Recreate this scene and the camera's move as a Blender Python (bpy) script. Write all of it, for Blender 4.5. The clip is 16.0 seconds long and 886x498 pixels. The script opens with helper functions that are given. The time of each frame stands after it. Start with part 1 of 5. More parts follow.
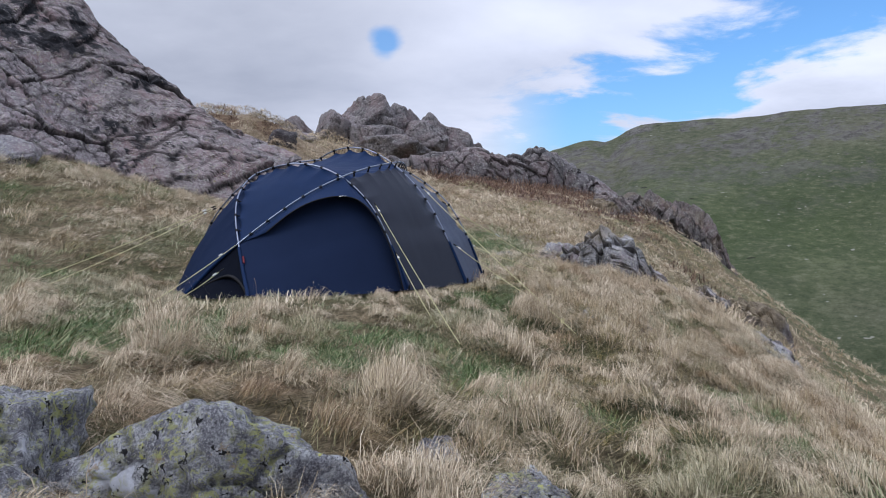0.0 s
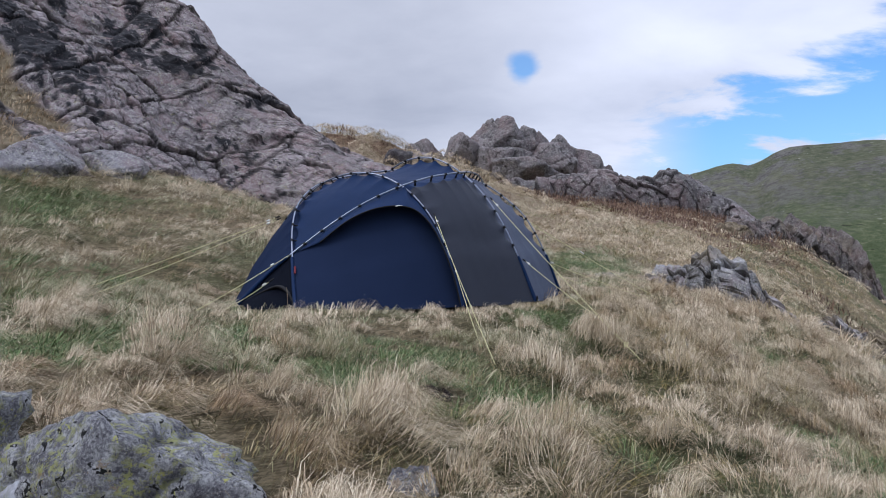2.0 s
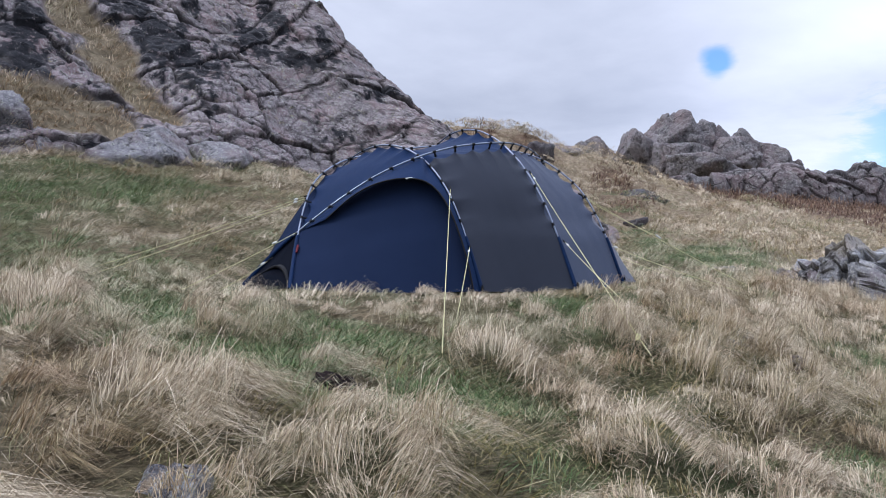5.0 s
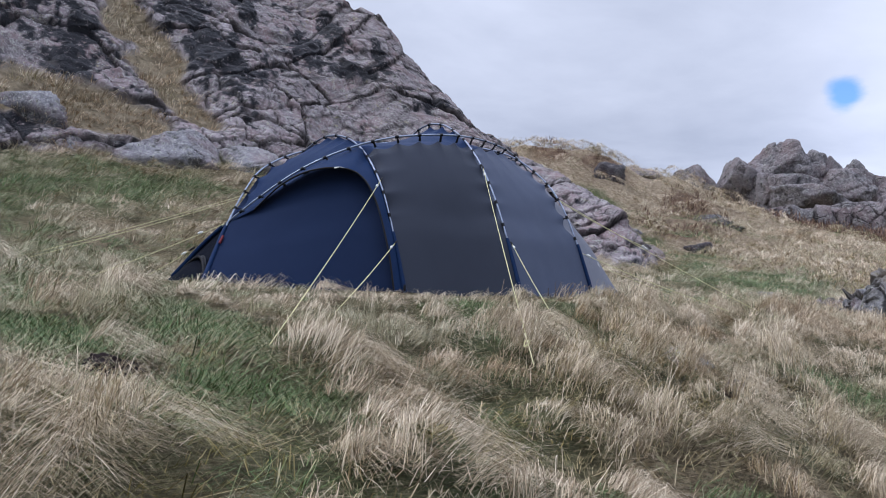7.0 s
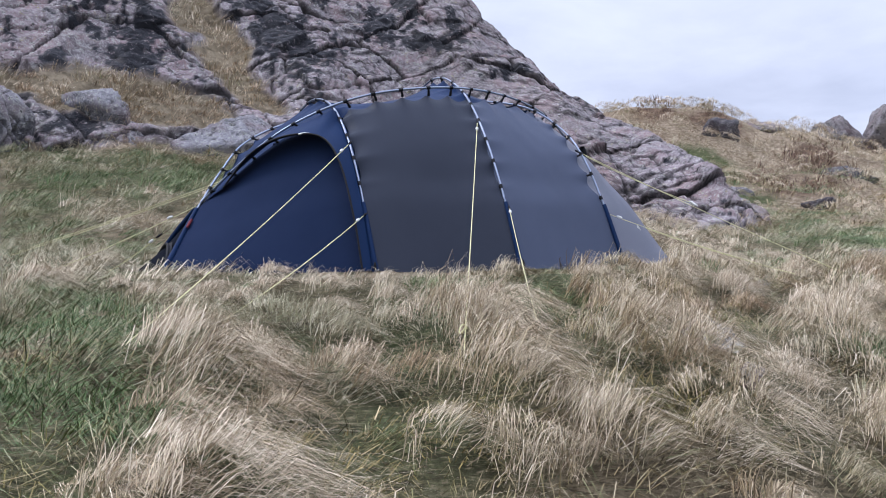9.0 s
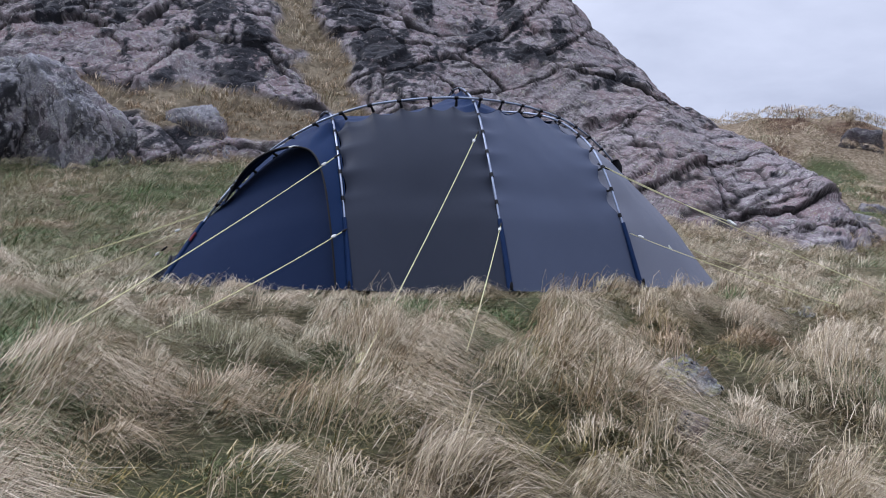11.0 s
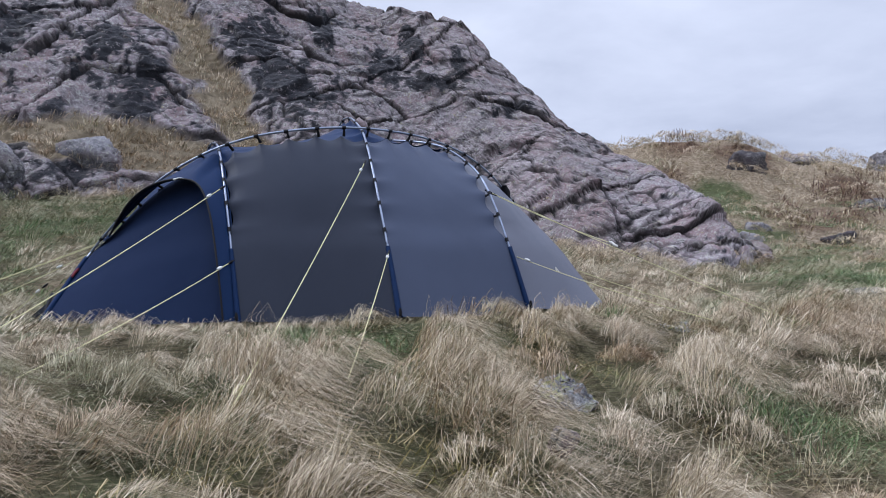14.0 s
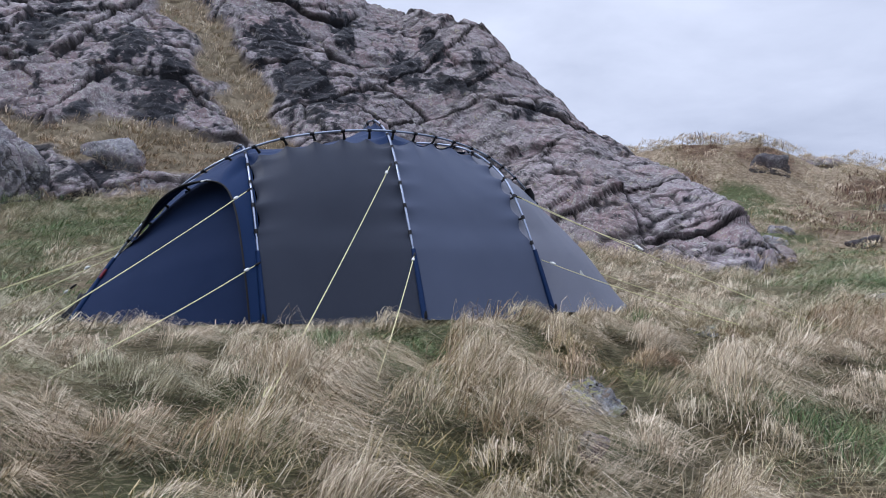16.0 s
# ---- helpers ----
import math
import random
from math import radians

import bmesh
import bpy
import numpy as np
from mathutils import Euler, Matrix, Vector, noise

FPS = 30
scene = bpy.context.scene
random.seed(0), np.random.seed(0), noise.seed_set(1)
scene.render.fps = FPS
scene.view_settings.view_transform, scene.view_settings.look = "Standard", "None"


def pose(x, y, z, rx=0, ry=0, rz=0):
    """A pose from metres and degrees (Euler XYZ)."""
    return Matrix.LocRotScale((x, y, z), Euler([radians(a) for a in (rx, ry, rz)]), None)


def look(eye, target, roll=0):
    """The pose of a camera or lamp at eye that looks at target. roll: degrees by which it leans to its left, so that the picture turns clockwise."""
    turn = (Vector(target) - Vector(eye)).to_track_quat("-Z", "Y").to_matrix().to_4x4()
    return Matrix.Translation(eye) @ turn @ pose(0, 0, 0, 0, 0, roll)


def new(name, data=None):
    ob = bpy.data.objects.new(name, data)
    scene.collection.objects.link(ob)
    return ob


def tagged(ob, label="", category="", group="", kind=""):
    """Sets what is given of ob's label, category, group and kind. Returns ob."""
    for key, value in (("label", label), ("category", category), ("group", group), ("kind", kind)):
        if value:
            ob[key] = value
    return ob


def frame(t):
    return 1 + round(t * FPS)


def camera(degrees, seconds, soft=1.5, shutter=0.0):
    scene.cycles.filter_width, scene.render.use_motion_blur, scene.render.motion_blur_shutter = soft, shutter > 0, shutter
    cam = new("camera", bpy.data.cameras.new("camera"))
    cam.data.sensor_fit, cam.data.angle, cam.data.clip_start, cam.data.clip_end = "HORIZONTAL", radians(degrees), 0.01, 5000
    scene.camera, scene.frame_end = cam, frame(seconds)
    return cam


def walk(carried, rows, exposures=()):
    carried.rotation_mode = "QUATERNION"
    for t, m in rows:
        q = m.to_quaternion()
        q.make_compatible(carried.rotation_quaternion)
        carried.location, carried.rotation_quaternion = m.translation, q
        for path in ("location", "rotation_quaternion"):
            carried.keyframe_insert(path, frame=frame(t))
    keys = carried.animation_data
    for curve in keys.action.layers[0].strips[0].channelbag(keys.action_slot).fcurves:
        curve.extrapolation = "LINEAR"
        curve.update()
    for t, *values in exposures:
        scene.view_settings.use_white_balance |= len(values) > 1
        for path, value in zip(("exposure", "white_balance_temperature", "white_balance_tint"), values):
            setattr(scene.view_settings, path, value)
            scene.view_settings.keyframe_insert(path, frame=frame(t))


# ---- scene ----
cam = camera(57.02, 16.0, soft=1.0)
PATH = [
    (0, (-7.287, -5.292, 0.744), (-4.911, -3.466, 0.609), -0.46),
    (0.5, (-7.088, -5.266, 0.687), (-4.764, -3.375, 0.526), -0.85),
    (1, (-6.832, -5.237, 0.697), (-4.624, -3.214, 0.522), -1.19),
    (1.5, (-6.618, -5.322, 0.665), (-4.509, -3.192, 0.536), -0.64),
    (2, (-6.416, -5.480, 0.625), (-4.368, -3.288, 0.578), 0.29),
    (2.5, (-6.173, -5.535, 0.572), (-4.157, -3.314, 0.510), 0.25),
    (3, (-5.852, -5.496, 0.530), (-3.934, -3.191, 0.460), -0.03),
    (3.5, (-5.593, -5.544, 0.503), (-3.758, -3.172, 0.434), -0.34),
    (5.8, (-4.012, -5.767, 0.381), (-2.650, -3.094, 0.313), 0.69),
    (6, (-3.832, -5.786, 0.381), (-2.491, -3.104, 0.301), 0.80),
    (6.5, (-3.483, -5.810, 0.304), (-2.208, -3.095, 0.331), 2.91),
    (7, (-3.129, -5.809, 0.206), (-1.970, -3.042, 0.252), 2.70),
    (7.5, (-2.800, -5.719, 0.131), (-1.829, -2.881, 0.180), 1.86),
    (8, (-2.449, -5.573, 0.083), (-1.593, -2.698, 0.038), -0.05),
    (8.2, (-2.328, -5.512, 0.099), (-1.496, -2.630, 0.061), -0.21),
    (10.3, (-0.979, -5.079, 0.214), (-0.787, -2.086, 0.168), 0.65),
    (10.5, (-0.886, -5.090, 0.192), (-0.770, -2.092, 0.177), 1.11),
    (11, (-0.708, -5.109, 0.205), (-0.543, -2.113, 0.215), 0.46),
    (11.5, (-0.624, -5.131, 0.203), (-0.313, -2.148, 0.268), 0.08),
    (12, (-0.571, -5.148, 0.202), (-0.231, -2.169, 0.291), -0.39),
    (12.5, (-0.548, -5.155, 0.203), (-0.176, -2.179, 0.295), -0.72),
    (13, (-0.556, -5.170, 0.207), (-0.145, -2.200, 0.306), -1.10),
    (13.5, (-0.553, -5.189, 0.209), (-0.102, -2.225, 0.311), -1.22),
    (14, (-0.553, -5.197, 0.205), (-0.072, -2.237, 0.311), -1.28),
    (14.5, (-0.552, -5.186, 0.209), (-0.055, -2.230, 0.316), -1.27),
    (15, (-0.569, -5.189, 0.212), (-0.055, -2.236, 0.319), -1.18),
    (15.5, (-0.593, -5.191, 0.215), (-0.089, -2.236, 0.324), -1.05),
    (16, (-0.604, -5.186, 0.213), (-0.187, -2.217, 0.327), -0.96),
]
EXPOSURES = [(0, -0.15, 6050, 13), (0.5, -0.08, 6050, 13), (1, 0.08, 6050, 13), (1.5, -0.08, 6050, 13), (2, -0.12, 6050, 13), (3.5, 0.04, 6000, 13), (6, 0.14, 5900, 13), (6.5, 0.08, 5900, 13), (7.5, 0.08, 5900, 13), (8, 0.41, 5900, 14), (10.5, 0.34, 5850, 15), (11.5, -0.09, 5870, 14), (12.5, 0.06, 5850, 13), (14.5, 0.17, 5850, 13), (16, 0.19, 5850, 13)]
walk(cam, [(t, look(eye, target, roll)) for t, eye, target, roll in PATH], EXPOSURES)

# ---------------------------------------------------------------- light
world = bpy.data.worlds.new("world")
scene.world = world
world.use_nodes = True
wn, wl = world.node_tree.nodes, world.node_tree.links
wn.clear()


def wnode(kind, **kw):
    n = wn.new(kind)
    for k, v in kw.items():
        if k in n.inputs:
            n.inputs[k].default_value = v
    return n


def wmath(op, a, b=None, c=None):
    n = wn.new("ShaderNodeMath")
    n.operation = op
    for i, v in enumerate((a, b, c)):
        if v is None:
            continue
        if hasattr(v, "links"):
            wl.new(v, n.inputs[i])
        else:
            n.inputs[i].default_value = v
    return n.outputs[0]


def wstep(value, lo, hi):
    n = wn.new("ShaderNodeMapRange")
    n.interpolation_type = "SMOOTHSTEP"
    wl.new(value, n.inputs["Value"])
    n.inputs["From Min"].default_value, n.inputs["From Max"].default_value = lo, hi
    return n.outputs[0]


SUN_EL, SUN_AZ = radians(48), radians(-70)
sky = wn.new("ShaderNodeTexSky")
sky.sky_type, sky.sun_disc = "NISHITA", False
sky.sun_elevation, sky.sun_rotation = SUN_EL, SUN_AZ
geo = wn.new("ShaderNodeTexCoord")
sep = wn.new("ShaderNodeSeparateXYZ")
wl.new(geo.outputs["Generated"], sep.inputs[0])
dx, dy, dz = sep.outputs
# clouds lie on a high sheet: project the direction on a plane
flat = wmath("ADD", wmath("MAXIMUM", dz, 0.0), 0.16)
comb = wn.new("ShaderNodeCombineXYZ")
wl.new(wmath("DIVIDE", dx, flat), comb.inputs[0])
wl.new(wmath("DIVIDE", dy, flat), comb.inputs[1])
n1 = wnode("ShaderNodeTexNoise", Scale=0.55, Detail=7.0, Roughness=0.52, Distortion=0.3)
n2 = wnode("ShaderNodeTexNoise", Scale=2.1, Detail=9.0, Roughness=0.58, Distortion=0.25)
for n in (n1, n2):
    wl.new(comb.outputs[0], n.inputs["Vector"])
# bearing from north over the ground plane, and height angle
bearing = wmath("ARCTAN2", dx, dy)
height = wmath("ARCSINE", dz)
# an open blue lane low in the east
lane_mid = wmath("ADD", 0.113, wmath("MULTIPLY", wmath("SUBTRACT", bearing, 1.10), 0.42))
off = wmath("SUBTRACT", height, lane_mid)
off = wmath("ADD", off, wmath("MULTIPLY", wmath("SUBTRACT", n2.outputs[0], 0.5), 0.24))
lane = wmath("SUBTRACT", 1.0, wstep(wmath("ABSOLUTE", off), 0.026, 0.062))
lane = wmath("MULTIPLY", lane, wstep(bearing, 0.93, 1.08))
lane = wmath("MULTIPLY", lane, wstep(wmath("MULTIPLY", bearing, -1.0), -2.3, -1.7))
hole_b = wmath("MULTIPLY", wmath("SUBTRACT", bearing, radians(48.6)), 0.95)
hole_h = wmath("SUBTRACT", height, radians(11.5))
hole_r = wmath("SQRT", wmath("ADD", wmath("POWER", hole_b, 2.0), wmath("POWER", hole_h, 2.0)))
hole_r = wmath("ADD", hole_r, wmath("MULTIPLY", wmath("SUBTRACT", n2.outputs[0], 0.5), 0.05))
hole = wmath("MULTIPLY", wmath("SUBTRACT", 1.0, wstep(hole_r, 0.006, 0.022)), 0.9)
gap = wmath("MAXIMUM", lane, hole)
ramp = wn.new("ShaderNodeValToRGB")
wl.new(wmath("ADD", wmath("MULTIPLY", n1.outputs[0], 0.75), wmath("MULTIPLY", n2.outputs[0], 0.25)), ramp.inputs[0])
ramp.color_ramp.elements[0].position, ramp.color_ramp.elements[0].color = 0.34, (0.45, 0.485, 0.575, 1)
ramp.color_ramp.elements[1].position, ramp.color_ramp.elements[1].color = 0.64, (0.77, 0.80, 0.89, 1)
cloud = wnode("ShaderNodeBackground", Strength=1.0)
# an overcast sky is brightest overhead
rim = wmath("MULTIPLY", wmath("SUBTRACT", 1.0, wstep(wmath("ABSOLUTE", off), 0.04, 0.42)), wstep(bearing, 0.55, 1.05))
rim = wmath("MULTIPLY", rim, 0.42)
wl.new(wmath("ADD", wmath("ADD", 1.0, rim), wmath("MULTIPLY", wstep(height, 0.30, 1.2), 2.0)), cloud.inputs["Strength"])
wl.new(ramp.outputs[0], cloud.inputs["Color"])
blue = wnode("ShaderNodeBackground", Strength=0.15)
deep = wn.new("ShaderNodeMix")
deep.data_type, deep.blend_type = "RGBA", "MULTIPLY"
deep.inputs[0].default_value = 1.0
wl.new(sky.outputs[0], deep.inputs[6])
deep.inputs[7].default_value = (0.60, 0.90, 1.2, 1)
wl.new(deep.outputs[2], blue.inputs["Color"])
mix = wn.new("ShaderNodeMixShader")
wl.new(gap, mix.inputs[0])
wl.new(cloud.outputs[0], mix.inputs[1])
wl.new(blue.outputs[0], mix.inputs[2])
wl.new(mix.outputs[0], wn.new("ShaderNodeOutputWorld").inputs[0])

sun = new("sun", bpy.data.lights.new("sun", "SUN"))
sun.data.energy, sun.data.angle, sun.data.color = 1.5, radians(18), (1.0, 0.97, 0.93)
sun.matrix_world = look((30 * math.sin(SUN_AZ), 30 * math.cos(SUN_AZ), 30 * math.tan(SUN_EL)), (0, 0, 0))

# ---------------------------------------------------------------- numeric noise
rng = np.random.default_rng(7)
PERM = rng.permutation(4096)


def hash01(i, j, k=0, s=0):
    return PERM[(PERM[(PERM[(i + 17 * s) & 4095] + j) & 4095] + k) & 4095] / 4095.0


def vnoise(x, y, z=0.0, s=0):
    """Smooth value noise in -1..1 on arrays."""
    x, y, z = np.broadcast_arrays(np.asarray(x, float), np.asarray(y, float), np.asarray(z, float))
    i, j, k = (np.floor(a).astype(np.int64) for a in (x, y, z))
    u, v, w = x - i, y - j, z - k
    u, v, w = (a * a * a * (a * (a * 6 - 15) + 10) for a in (u, v, w))
    out = 0
    for a in (0, 1):
        for b in (0, 1):
            for c in (0, 1):
                out = out + hash01(i + a, j + b, k + c, s) * (u if a else 1 - u) * (v if b else 1 - v) * (w if c else 1 - w)
    return out * 2 - 1


def fbm(x, y, z=0.0, octaves=4, s=0, gain=0.5):
    out, amp = 0, 1.0
    for o in range(octaves):
        out = out + amp * vnoise(np.asarray(x) * 2 ** o, np.asarray(y) * 2 ** o, np.asarray(z) * 2 ** o, s + o)
        amp *= gain
    return out


def worley(p, s=0):
    """Nearest and second-nearest cell distances and the nearest cell's random value."""
    base = np.floor(p).astype(np.int64)
    f1 = np.full(len(p), 9.0)
    f2 = np.full(len(p), 9.0)
    val = np.zeros(len(p))
    ctr = np.zeros_like(p)
    for a in (-1, 0, 1):
        for b in (-1, 0, 1):
            for c in (-1, 0, 1):
                i, j, k = base[:, 0] + a, base[:, 1] + b, base[:, 2] + c
                q = np.stack([i + hash01(i, j, k, s), j + hash01(i, j, k, s + 5), k + hash01(i, j, k, s + 9)], 1)
                d = np.sqrt(((q - p) ** 2).sum(1))
                near = d < f1
                f2 = np.where(near, f1, np.minimum(f2, d))
                val = np.where(near, hash01(i, j, k, s + 13), val)
                ctr = np.where(near[:, None], q, ctr)
                f1 = np.where(near, d, f1)
    return f1, f2, val, ctr


def soft(x, w=1.0):
    return w * np.logaddexp(0, np.asarray(x, float) / w)


def sstep(x, a, b):
    t = np.clip((np.asarray(x, float) - a) / (b - a), 0, 1)
    return t * t * (3 - 2 * t)


# ---------------------------------------------------------------- landform
def ground_height(x, y, fine=True):
    x, y = np.asarray(x, float), np.asarray(y, float)
    z = -0.10 - 0.15 * soft(-(y + 0.3), 0.5) - 0.07 * soft(-(y + 3.0), 0.6) - 0.045 * np.clip(x + 3, -8, 4) * sstep(-y, 0.3, 4)
    rise = 0.122 + 0.178 * sstep(-x, -5.5, 1.0)
    z = z + rise * soft(y - 3.0, 0.6)
    z = z + 2.4 * np.exp(-((x - 11.5) ** 2 / 70 + (y - 19.5) ** 2 / 26))
    edge = 0.545 * (x - 7.0) - 0.838 * (y + 0.4)
    r = np.hypot(x + 5, y + 5)
    yaw = np.degrees(np.arctan2(x + 5, y + 5))
    z = z - 0.17 * soft(edge - 0.5, 1.8)
    # the slope steepens past the brow, which swings out with distance
    z = z - 0.50 * soft(edge + 1.4 - 6.5 * sstep(r, 18, 50), 0.9) + 0.45 * np.exp(-((x + 0.8) / 3.0) ** 2 - ((y + 5.6) / 1.5) ** 2)
    z = z - 0.30 * soft(r - 92, 4) * sstep(-yaw, -57, -50)
    # the hill across the valley
    top = np.interp(yaw, (50, 56, 59.8, 61.0, 62.3, 63.6, 64.3, 65.2, 65.9, 67.0, 69.8, 70.3, 72.1, 74.5, 75.5, 76.8, 78.8, 85, 110, 170), (0.8, 3.1, 4.75, 5.1, 5.5, 5.3, 5.65, 6.15, 6.45, 6.55, 6.5, 6.6, 6.55, 6.6, 6.75, 6.8, 6.9, 6.8, 6.0, 2.0))
    top = top + 0.06 * fbm(yaw * 0.4, 0.0, octaves=3, s=4) + 0.06 * np.abs(fbm(yaw * 1.8, 0.3, octaves=3, s=14))
    crest = 230 * np.tan(np.radians(top))
    low = -30.0
    hill = low + (crest - low) * np.clip((r - 80) / 150, 0, 1) ** 1.1 - 0.2 * soft(r - 232, 4)
    hill = hill + (1.6 * fbm(x * 0.02, y * 0.02, octaves=5, s=8, gain=0.6)) * sstep(r, 80, 140) * (1 - 0.8 * sstep(r, 205, 228))
    face = sstep(yaw, 54, 58)
    wide = soft(r - 70, 6) * 0.35
    z = np.where(face > 0, np.maximum(z - wide * face * 0.4, hill * face + (1 - face) * -60), z)
    z = np.where(r > 260, np.maximum(z, -60 - 0.0 * r), z)
    if fine:
        near = 1 - sstep(r, 25, 90)
        z = z + 0.20 * fbm(x * 0.55, y * 0.55, octaves=3, s=41) * sstep(x, 6, 8.5) * sstep(y, 7, 10) * near
        z = z + (0.045 * fbm(x * 1.5, y * 1.5, octaves=2, s=21) + 0.05 * fbm(x * 0.5, y * 0.5, octaves=2, s=31)) * near
        pad = sstep(-(((x + 0.4) / 2.6) ** 2 + ((y - 1.4) / 1.9) ** 2), -1.5, -0.7)
        z = z * (1 - pad) + pad * (-0.07 + 0.02 * vnoise(x * 2, y * 2, s=3))
    return z


def heath(x, y):
    """Where heather and dead bracken take over from the grass."""
    e = 0.545 * (x - 7.0) - 0.838 * (y + 0.4)
    return sstep(e, -13, -8) * (1 - sstep(e, 2, 6)) * sstep(x, 15, 22) * (1 - sstep(np.hypot(x + 5, y + 5), 60, 80)) * sstep(fbm(x * 0.16, y * 0.16, octaves=3, s=155), -0.45, 0.1)


def spots(x, y, places):
    """How far a place lies inside any of the round patches (x, y, radius)."""
    g = np.zeros(np.shape(x))
    for px, py, r in places:
        g = np.maximum(g, np.exp(-((x - px) / r) ** 2 - ((y - py) / (r * 0.75)) ** 2))
    return g


GREEN = ((-2.3, -2.0, 0.45), (-2.6, -1.1, 0.45), (-2.55, -0.6, 0.35), (-3.35, -1.2, 0.46), (-2.9, -2.1, 0.40), (-4.35, 0.3, 0.6), (-3.4, 0.3, 0.5), (-4.8, 0.2, 0.6), (-3.8, 0.85, 0.5), (-2.6, -0.45, 0.4), (-0.6, -0.6, 0.35),
         (-0.2, -0.75, 0.3), (3.7, 2.2, 0.8), (4.0, 1.8, 0.7), (1.9, -1.3, 0.32), (-2.8, 6.7, 1.0), (-1.2, 7.0, 0.8), (-4.6, 6.0, 1.0), (-3.6, 3.6, 1.2), (6.2, 4.2, 1.5), (8.3, 5.6, 1.2), (-0.3, -3.2, 0.4), (-1.0, -3.8, 0.4), (9.6, 9.0, 0.8), (8.2, 8.6, 0.7), (9.6, 13.1, 1.0), (10.1, 14.8, 1.0), (7.4, 6.5, 0.9), (8.6, 10.4, 0.8), (11.2, 11.4, 0.9), (7.8, 7.6, 0.8), (13.0, 13.2, 1.0))
BRACKEN_SPOTS = ((10.9, 13.0, 0.9), (13.4, 14.3, 1.0), (10.2, 10.9, 0.8), (12.3, 17.4, 1.1), (10.6, 17.9, 0.9), (11.9, 12.0, 0.7), (9.2, 16.2, 0.7), (14.6, 15.6, 1.0))


def set_mesh(name, verts, faces, smooth=True):
    me = bpy.data.meshes.new(name)
    verts = np.asarray(verts, np.float32)
    faces = np.asarray(faces, np.int32)
    k = faces.shape[1]
    me.vertices.add(len(verts))
    me.vertices.foreach_set("co", verts.ravel())
    me.loops.add(faces.size)
    me.loops.foreach_set("vertex_index", faces.ravel())
    me.polygons.add(len(faces))
    me.polygons.foreach_set("loop_start", np.arange(0, faces.size, k, dtype=np.int32))
    me.polygons.foreach_set("use_smooth", np.full(len(faces), smooth))
    me.update()
    me.validate()
    return me


def point_attr(me, name, values):
    a = me.attributes.new(name, "FLOAT", "POINT")
    a.data.foreach_set("value", np.asarray(values, np.float32))


def grid_faces(nu, nv):
    i, j = np.meshgrid(np.arange(nu - 1), np.arange(nv - 1), indexing="ij")
    a = (i * nv + j).ravel()
    return np.stack([a, a + nv, a + nv + 1, a + 1], 1)


# ---------------------------------------------------------------- materials
def material(name):
    m = bpy.data.materials.new(name)
    m.use_nodes = True
    nt = m.node_tree
    return m, nt, nt.nodes["Principled BSDF"]


def mnode(nt, kind, links=(), **kw):
    n = nt.nodes.new(kind)
    for k, v in kw.items():
        k = k.replace("_", " ")
        if k in n.inputs:
            n.inputs[k].default_value = v
    for out, key in links:
        nt.links.new(out, n.inputs[key])
    return n


def noise_tex(nt, scale, detail=5.0, rough=0.55, vec=None, dist=0.0):
    n = mnode(nt, "ShaderNodeTexNoise", Scale=scale, Detail=detail, Roughness=rough, Distortion=dist)
    if vec is not None:
        nt.links.new(vec, n.inputs["Vector"])
    return n.outputs[0]


def position(nt, scale=None):
    p = nt.nodes.new("ShaderNodeNewGeometry").outputs["Position"]
    if scale is None:
        return p
    m = nt.nodes.new("ShaderNodeVectorMath")
    m.operation = "MULTIPLY"
    nt.links.new(p, m.inputs[0])
    m.inputs[1].default_value = scale
    return m.outputs[0]


def ramp_of(nt, value, stops):
    r = nt.nodes.new("ShaderNodeValToRGB")
    nt.links.new(value, r.inputs[0])
    el = r.color_ramp.elements
    while len(el) < len(stops):
        el.new(0.5)
    for e, (p, c) in zip(el, stops):
        e.position, e.color = p, (*c, 1) if len(c) == 3 else c
    return r.outputs[0]


def grey(a):
    return (a, a, a)


def blend(nt, fac, a, b):
    m = nt.nodes.new("ShaderNodeMix")
    m.data_type = "RGBA"
    for v, i in ((fac, 0), (a, 6), (b, 7)):
        if hasattr(v, "links"):
            nt.links.new(v, m.inputs[i])
        else:
            m.inputs[i].default_value = v if i == 0 else (*v, 1)
    return m.outputs[2]


def bump(nt, bsdf, height, strength=0.5, dist=0.02):
    b = nt.nodes.new("ShaderNodeBump")
    b.inputs["Strength"].default_value, b.inputs["Distance"].default_value = strength, dist
    nt.links.new(height, b.inputs["Height"])
    nt.links.new(b.outputs[0], bsdf.inputs["Normal"])


def attribute(nt, name):
    a = nt.nodes.new("ShaderNodeAttribute")
    a.attribute_name = name
    return a.outputs["Fac"]


def calc(nt, op, a, b=0.0):
    n = nt.nodes.new("ShaderNodeMath")
    n.operation = op
    n.use_clamp = True
    for i, v in enumerate((a, b)):
        if hasattr(v, "links"):
            nt.links.new(v, n.inputs[i])
        else:
            n.inputs[i].default_value = v
    return n.outputs[0]


